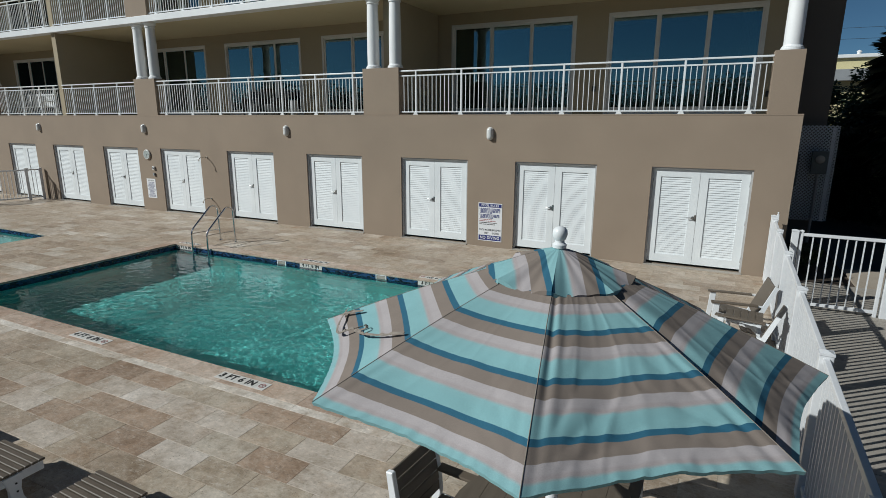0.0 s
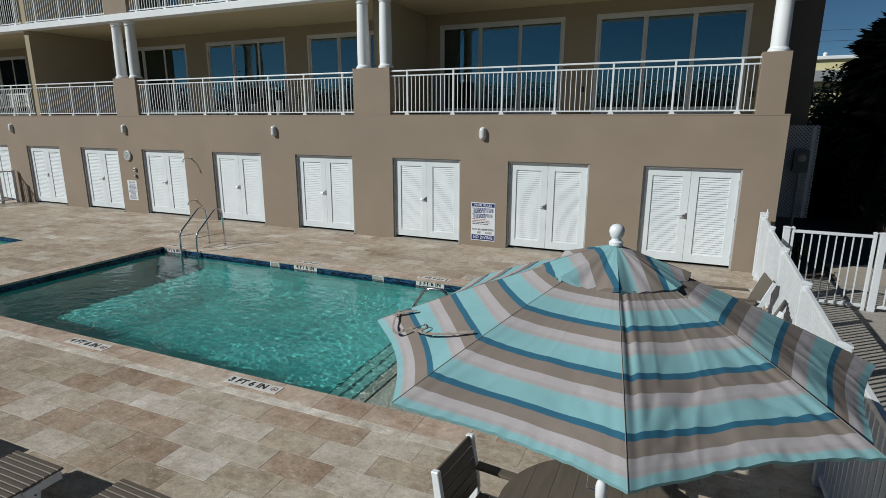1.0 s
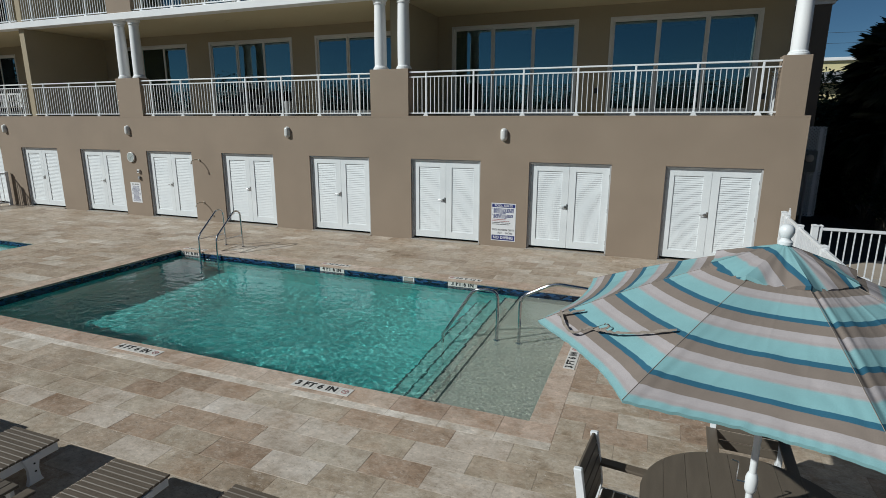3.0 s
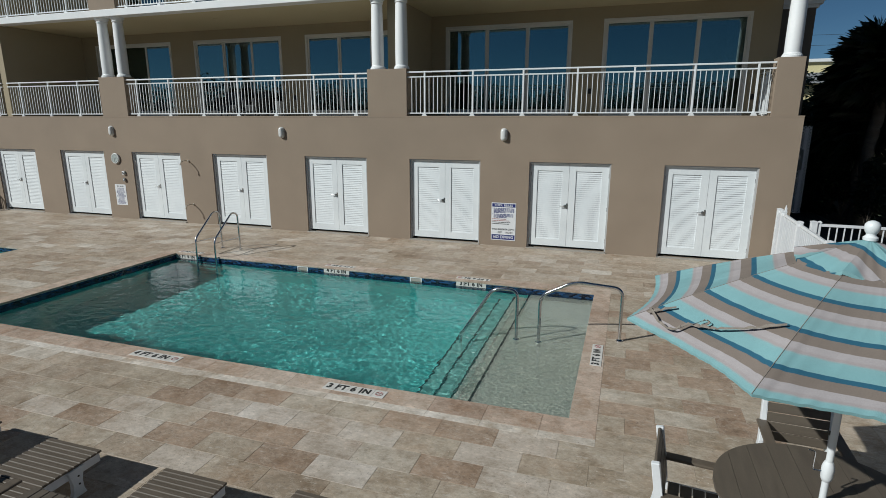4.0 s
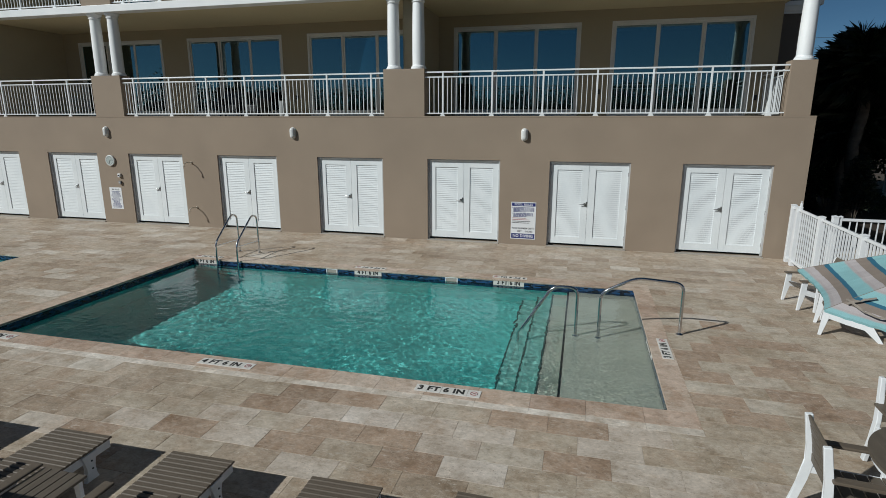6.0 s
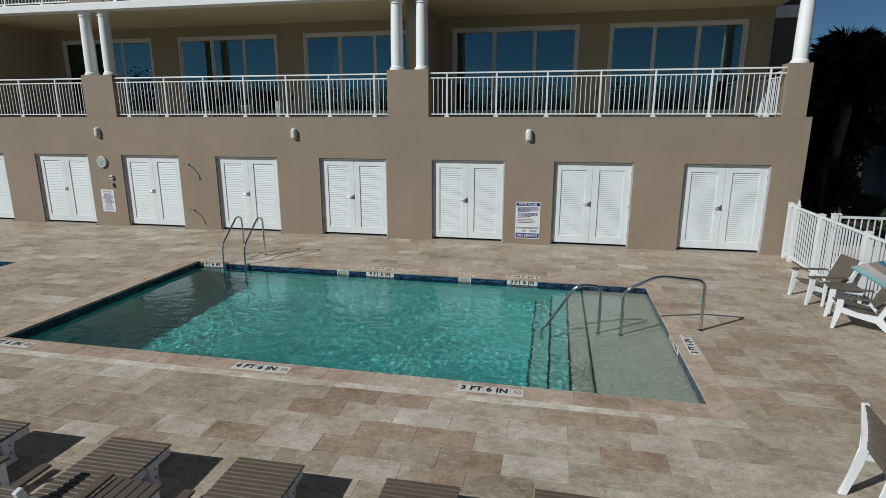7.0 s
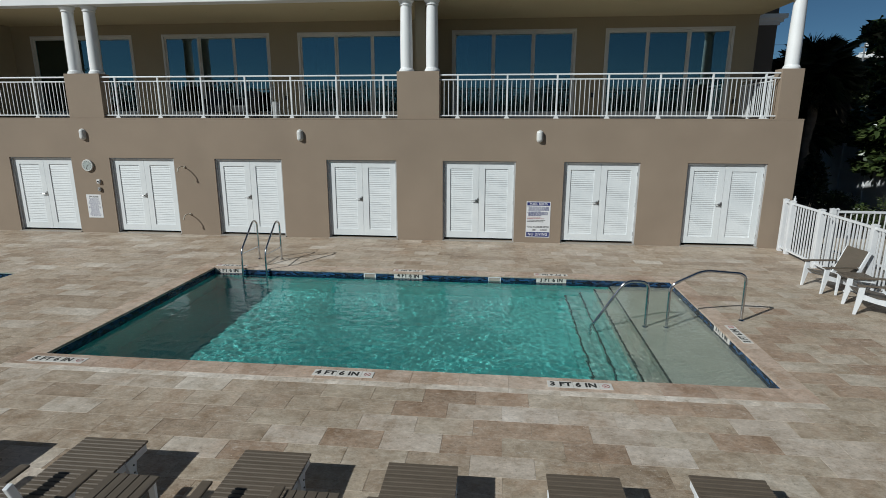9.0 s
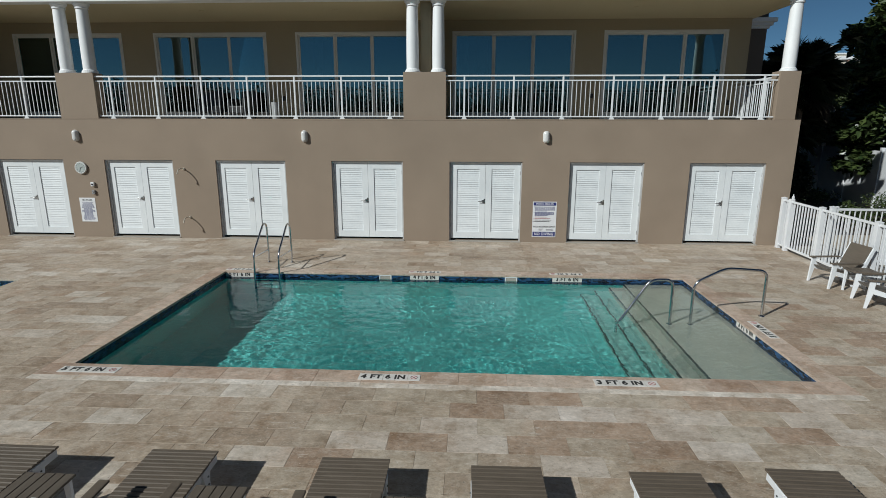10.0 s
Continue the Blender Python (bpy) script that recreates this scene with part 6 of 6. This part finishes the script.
def shrub(x, y, r, h, seed, mat=None, count=1500, leaf=0.09, label="leafy green shrub in a planting bed"):
    rng = random.Random(seed)
    e = thing("shrub", pose(x, y, -0.05), label, "shrub", "shrubs")
    bm = bmesh.new()
    for k in range(7):
        az = k * 0.9
        tube(bm, [(0, 0, 0), (r * 0.5 * math.cos(az), r * 0.5 * math.sin(az), h * 0.7)], 0.02, 6, 0.4)
    part("stem", bm, TRUNK, e)
    bm = bmesh.new()
    for k in range(8):
        leaf_cloud(bm, rng, (r * 0.5 * rng.uniform(-1, 1), r * 0.5 * rng.uniform(-1, 1), h * rng.uniform(0.35, 0.8)), (r * 0.5, r * 0.5, h * 0.32), count // 8, leaf)
    part("crown", bm, mat or SHRUB, e, kind="stuff")


palm(5.08, 18.5, 4.75, 3, 0.87, 190)
palm(5.3, 19.6, 3.1, 8, 0.85, 130)
palm(6.57, 22.97, 4.08, 5, 1.2, 120)
palm(4.23, 21.97, 1.2, 6, 1.1, 110)
tree("tree", 10.15, 19.2, 8.3, 2.0, 4, 0.31, 36000, LEAF, "broadleaf tree with glossy dark leaves beyond the fence", 1.0, 32,
     [(-2.6, -0.7, 2.8), (-2.2, -0.5, 2.2), (-2.1, -0.3, 4.6), (-2.3, -0.6, 3.3), (-2.2, -0.2, 6.3), (-1.4, -0.2, 5.3), (-1.8, -0.8, 1.9)])
for i, (x, y) in enumerate(((11.6, 28.3), (14.15, 29.6), (17.1, 30.3))):
    tree("tree", x, y, 5.6, 2.2, 30 + i, 0.22, 9000, SHRUB, "low olive-green tree before a far building", 1.0, 14)
for i, (x, y, r, h) in enumerate(((2.0, 12.9, 0.42, 0.6), (5.2, 14.6, 0.7, 0.8), (6.4, 15.2, 0.9, 1.0),
                                  (5.0, 20.9, 0.8, 3.0), (7.1, 22.0, 0.9, 0.75), (6.9, 19.4, 0.9, 0.7), (3.3, 26.0, 1.1, 3.6), (9.2, 16.4, 1.1, 1.6), (4.9, 26.6, 1.7, 4.4), (6.6, 27.0, 1.7, 4.6), (8.4, 26.8, 1.7, 4.4), (10.2, 26.2, 1.7, 4.2), (5.3, 20.6, 1.0, 2.6))):
    shrub(x, y, r, h, 20 + i, LEAF if h < 1.5 else None, count=1400 if h < 1.5 else 2600 if h < 4.1 else 5000, leaf=0.08 if h < 1.5 else 0.13 if h < 4.1 else 0.2)


for i, (x, y, r, h) in enumerate(((4.6, 27.6, 1.5, 3.9), (6.4, 27.9, 1.5, 3.7), (14.3, 27.0, 1.4, 3.9), (16.2, 27.2, 1.5, 4.0))):
    shrub(x, y, r, h, 60 + i, DRYBRUSH, 4200, 0.14, "dry grey-brown brush behind the fence")


def vinyl_wall(m, n, label):
    e = thing("privacy_fence", m, label, "fence", "white fences")
    for k in range(n):
        part("panel", bbox(k * 2.4 + 0.06, k * 2.4 + 2.34, -0.02, 0.02, 0.05, 2.1, 0.004), VINYL, e)
        part("post", bbox(k * 2.4 - 0.06, k * 2.4 + 0.06, -0.06, 0.06, 0, 2.22, 0.006), VINYL, e)


# added shrub: its dark leaves hide the lit trunks and stand in for deep shade
shrub(4.95, 17.5, 0.5, 2.1, 70, SHADELEAF, 3800, 0.13, "dark shrub added as the black shade before the palm trunks")


vinyl_wall(pose(8.8, 24.3, 0.10, 0, 0, -100.5), 4, "tall white vinyl privacy fence standing in shade")


def far_house(name, m, w, d, h, mat, floors, label, cols=6, band=(0.6, 0.63), cap=0.35):
    e = thing(name, m, label, "building")
    part("wall", bbox(-w / 2, w / 2, 0, d, 0, h, 0), mat, e)
    part("roof", bbox(-w / 2 - 0.3, w / 2 + 0.3, -0.3, d + 0.3, h, h + cap, 0.05), WHITE, e)
    for f in range(floors):
        for c in range(cols):
            x = -w / 2 + w * (c + 0.5) / cols
            z = h * (f + 0.35) / floors
            part("window", bbox(x - 0.3, x + 0.3, -0.05, 0.02, z, z + h / floors * 0.5, 0), GLASS, e)
    part("balcony", bbox(-w / 2, w / 2, -1.0, 0, h * band[0], h * band[1], 0.02), ROOFGREY, e)
    return e


e = far_house("apartment_building", pose(14.0, 61, -0.05, 0, 0, -2), 15, 12, 8.75, YELLOW, 3, "yellow rendered building beyond the trees", 0, (0.775, 0.885), 0.3)
part("roof_vent", lathe(bmesh.new(), [(0.16, 0), (0.16, 0.2), (0.22, 0.24), (0.14, 0.36), (0.02, 0.4)], 12), WHITE, e, smooth=True).matrix_basis = pose(-3.35, 0.6, 9.05)
e = far_house("apartment_building", pose(36.4, 62, -0.05, 0, 0, -8), 9, 12, 9.85, CREAM, 3, "cream rendered building far behind the trees", 5)
part("pilaster", bbox(-2.2, -1.6, -0.25, 0, 0, 9.83, 0.02), BRICKBROWN, e, "brown painted pilaster")
# stair tower on the far building's roof
e = thing("roof_tower", pose(34.0, 62.9, 10.14), "pale square tower on a far roof", "building")
part("wall", bbox(-0.75, 0.75, 0, 2, 0, 0.3, 0.02), CREAM, e)
part("roof", bbox(-0.85, 0.85, -0.1, 2.1, 0.3, 0.45, 0.02), WHITE, e)
e = thing("utility_pole", pose(30.75, 60, -0.05), "thin grey utility pole with a short crossarm", "pole")
bm = bmesh.new()
tube(bm, [(0, 0, 0), (0, 0, 11.0)], 0.11, 8, 0.7)
part("shaft", bm, GREYMETAL, e, smooth=True)
part("crossarm", bbox(-0.35, 0.35, -0.06, 0.06, 10.55, 10.68, 0.01), GREYMETAL, e)
part("insulator", bbox(0.05, 0.3, -0.12, 0.12, 10.68, 11.05, 0.03), WHITE, e)

tree("tree", 5.2, 28.1, 4.7, 2.0, 9, 0.2, 6000, SHRUB, "olive-leaved tree behind the shaded block")
# overhead lines
e = thing("power_line", pose(0, 48, 0), "thin dark overhead power lines between two poles", "power line")
for x in (-24, 76):
    bm = bmesh.new()
    tube(bm, [(x, 0.15, -0.05), (x, 0.15, 10.4)], 0.14, 10, 0.7)
    part("pole", bm, TRUNK, e, smooth=True)
for z in (10.15, 9.42):
    bm = bmesh.new()
    tube(bm, [(-24 + 5 * k, 0.0, z - 0.75 * (1 - ((k - 10) / 10) ** 2)) for k in range(21)], 0.011, 6)
    part("cable", bm, DARK, e)

# trees standing far round the terrace, seen in the glass
rng = random.Random(12)
bm = bmesh.new()
for k in range(120):
    a = radians(170 + 220 * k / 119)
    r = rng.uniform(36, 50)
    hh = rng.uniform(6.0, 8.6)
    leaf_cloud(bm, rng, (-10 + r * math.cos(a), 2 + r * math.sin(a), hh * 0.5), (3.0, 3.0, hh * 0.52), 1500, 0.38)
    leaf_cloud(bm, rng, (-10 + r * math.cos(a + 0.04), 2 + r * math.sin(a + 0.04), 2.4), (3.6, 3.6, 2.9), 1300, 0.55)
# the shade-darkened leaf colour gives these trees their dark silhouette
tagged(part("far_trees", bm, SHADELEAF, kind="stuff", label="band of low dark trees in the distance"), category="trees")

# ---- travertine slabs of the terrace ----
TL, TW, GAP = 0.612, 0.322, 0.0019


def slab_verts(x0, x1, y0, y1, z=0.0, h=0.03, b=0.0014):
    return [(x0, y0, z - h), (x1, y0, z - h), (x1, y1, z - h), (x0, y1, z - h),
            (x0, y0, z - b), (x1, y0, z - b), (x1, y1, z - b), (x0, y1, z - b),
            (x0 + b, y0 + b, z), (x1 - b, y0 + b, z), (x1 - b, y1 - b, z), (x0 + b, y1 - b, z)]


SLAB_FACES = [(8, 9, 10, 11)] + [(i + o, (i + 1) % 4 + o, (i + 1) % 4 + o + 4, i + o + 4) for o in (0, 4) for i in range(4)]
pavement = tagged(new("floor_terrace"), "tumbled beige travertine slabs laid in staggered rows", kind="structure")
made = {}
field_v, field_f = [], []


edge_v, edge_f = [], []
PALE_AT = [(0.26, 11.45), (-1.32, 7.11), (0.73, 10.05), (-4.22, 2.22), (-4.82, 2.84), (-4.4, 2.95), (-5.73, 1.94), (-6.96, 2.58), (-7.85, 2.26), (-6.04, 2.9), (-5.43, 2.9), (-4.87, 2.9), (-6.65, 2.26), (-4.21, 2.58), (-3.24, 2.9), (-9.38, 2.26), (-2.31, 2.26), (-2.01, 2.58), (-1.7, 2.26), (-1.39, 1.94), (-2.67, 2.58), (-1.39, 2.58), (-2.62, 3.21)]
DUSK_AT = [(-1.21, 10.52), (-0.71, 10.57), (-0.15, 8.78), (-1.82, 7.44), (-0.65, 9.51), (-5.12, 2.54), (-3.88, 3.2), (-5.96, 3.2), (-6.47, 3.24), (-6.04, 2.26), (-4.81, 2.26), (-5.73, 2.58), (-8.25, 1.94), (-7.85, 1.62), (-7.23, 2.26), (-6.65, 2.9), (-3.23, 3.21), (-3.32, 2.58), (-1.69, 5.39), (-1.66, 4.79), (-0.48, 5.35), (-0.88, 4.47), (-1.39, 3.93), (-0.78, 5.04), (-1.19, 5.68), (-0.06, 4.73), (-0.57, 4.2), (-1.5, 4.25), (-1.09, 5.99), (-0.27, 5.99), (-0.88, 6.63), (-1.8, 5.04), (-1.8, 6.31)]


def inside(p, x0, x1, y0, y1):
    return x0 < p[0] < x1 and y0 < p[1] < y1


def lay(x0, x1, y0, y1, single, z=0.0, use=None):
    x0, x1, y0, y1 = x0 + GAP / 2, x1 - GAP / 2, y0 + GAP / 2, y1 - GAP / 2
    if x1 - x0 < 0.03 or y1 - y0 < 0.03:
        return
    if single:
        stone = use or TRAV_PIECE
        if use is None and any(inside(p, x0, x1, y0, y1) for p in PALE_AT):
            stone = TRAV_PALE
        elif use is None and any(inside(p, x0, x1, y0, y1) for p in DUSK_AT):
            stone = TRAV_DUSK
        key = (round(x1 - x0, 3), round(y1 - y0, 3), stone.name)
        if key not in made:
            me = bpy.data.meshes.new("slab")
            me.from_pydata(slab_verts(0, x1 - x0, 0, y1 - y0), [], SLAB_FACES)
            me.materials.append(stone)
            made[key] = me
        share("slab", made[key], pavement, pose(x0, y0, z))
    else:
        vs, fs = (edge_v, edge_f) if use is TRAV_EDGE else (field_v, field_f)
        o = len(vs)
        vs.extend(slab_verts(x0, x1, y0, y1, z))
        fs.extend([tuple(i + o for i in f) for f in SLAB_FACES])


rng = random.Random(17)
COP = 0.305
holes = [(PX0 - COP, PX1 + COP - 0.03, 3.385, PY1 + COP), (SX0 - COP, SX1 + COP, SY0 - COP, SY1 + COP)]
row = -60
while True:
    y0 = 3.385 - (row + 1) * TW
    y1 = y0 + TW
    row += 1
    if y1 < DY0:
        break
    if y0 > DY1:
        continue
    y1c = min(y1, DY1)
    k = row - 1
    start = (-6.652 + (k % 2) * TL / 2 - DX0) % TL
    x = DX0 - TL + start
    while x < DX1:
        a, b = max(x, DX0), min(x + TL, DX1)
        x += TL
        if b - a < 0.04:
            continue
        pieces = [(a, b, y0, y1c)]
        for h in holes:
            out = []
            for p in pieces:
                if p[1] <= h[0] or p[0] >= h[1] or p[3] <= h[2] or p[2] >= h[3]:
                    out.append(p)
                    continue
                yy0, yy1 = max(p[2], h[2]), min(p[3], h[3])
                if p[2] < h[2]:
                    out.append((p[0], p[1], p[2], h[2]))
                if p[3] > h[3]:
                    out.append((p[0], p[1], h[3], p[3]))
                if p[0] < h[0]:
                    out.append((p[0], h[0], yy0, yy1))
                if p[1] > h[1]:
                    out.append((h[1], p[1], yy0, yy1))
            pieces = out
        for p in pieces:
            near = (-9.0 < p[0] < 0.6 and 1.0 < p[2] < 3.4) or (-2.2 < p[0] < 0.5 and 3.3 < p[2] < 8.0)
            lay(*p, near, 0.0015 * (rng.random() - 0.5))
# coping of the pool, slightly over the edge, and the narrow pale course outside it
LIP = 0.02
for y0, y1 in ((3.51, PY0 + LIP), (PY1 - LIP, PY1 + COP)):
    x = PX0 - COP
    while x < PX1 + COP - 0.03:
        b = min(x + TL, PX1 + COP - 0.03)
        lay(x, b, y0, y1, True, 0.001, TRAV_COPE)
        x = b
for x0, x1 in ((PX0 - COP, PX0 + LIP), (PX1 - LIP, PX1 + COP - 0.03)):
    y = PY0 + LIP
    while y < PY1 - LIP - 0.01:
        b = min(y + TL, PY1 - LIP)
        lay(x0, x1, y, b, True, 0.001, TRAV_COPE)
        y = b
x = PX0 - COP
while x < PX1 + COP - 0.03:
    b = min(x + TL, PX1 + COP - 0.03)
    lay(x, b, 3.385, 3.51, False, 0.0, TRAV_EDGE)
    x = b
for y0, y1 in ((SY0 - COP, SY0 + LIP), (SY1 - LIP, SY1 + COP)):
    x = SX0 - COP
    while x < SX1 + COP - 0.01:
        b = min(x + TL, SX1 + COP)
        lay(x, b, y0, y1, False, 0.001)
        x = b
for x0, x1 in ((SX0 - COP, SX0 + LIP), (SX1 - LIP, SX1 + COP)):
    y = SY0 + LIP
    while y < SY1 - LIP - 0.01:
        b = min(y + TL, SY1 - LIP)
        lay(x0, x1, y, b, False, 0.001)
        y = b
me = bpy.data.meshes.new("slab_field")
me.from_pydata(field_v, [], field_f)
me.materials.append(TRAV_FIELD)
ob = new("slab_field", me)
ob.parent = pavement
tagged(ob, kind="stuff")
me = bpy.data.meshes.new("edge_course")
me.from_pydata(edge_v, [], edge_f)
me.materials.append(TRAV_EDGE)
ob = new("edge_course", me)
ob.parent = pavement
tagged(ob, "narrow pale travertine course beside the coping", kind="stuff")
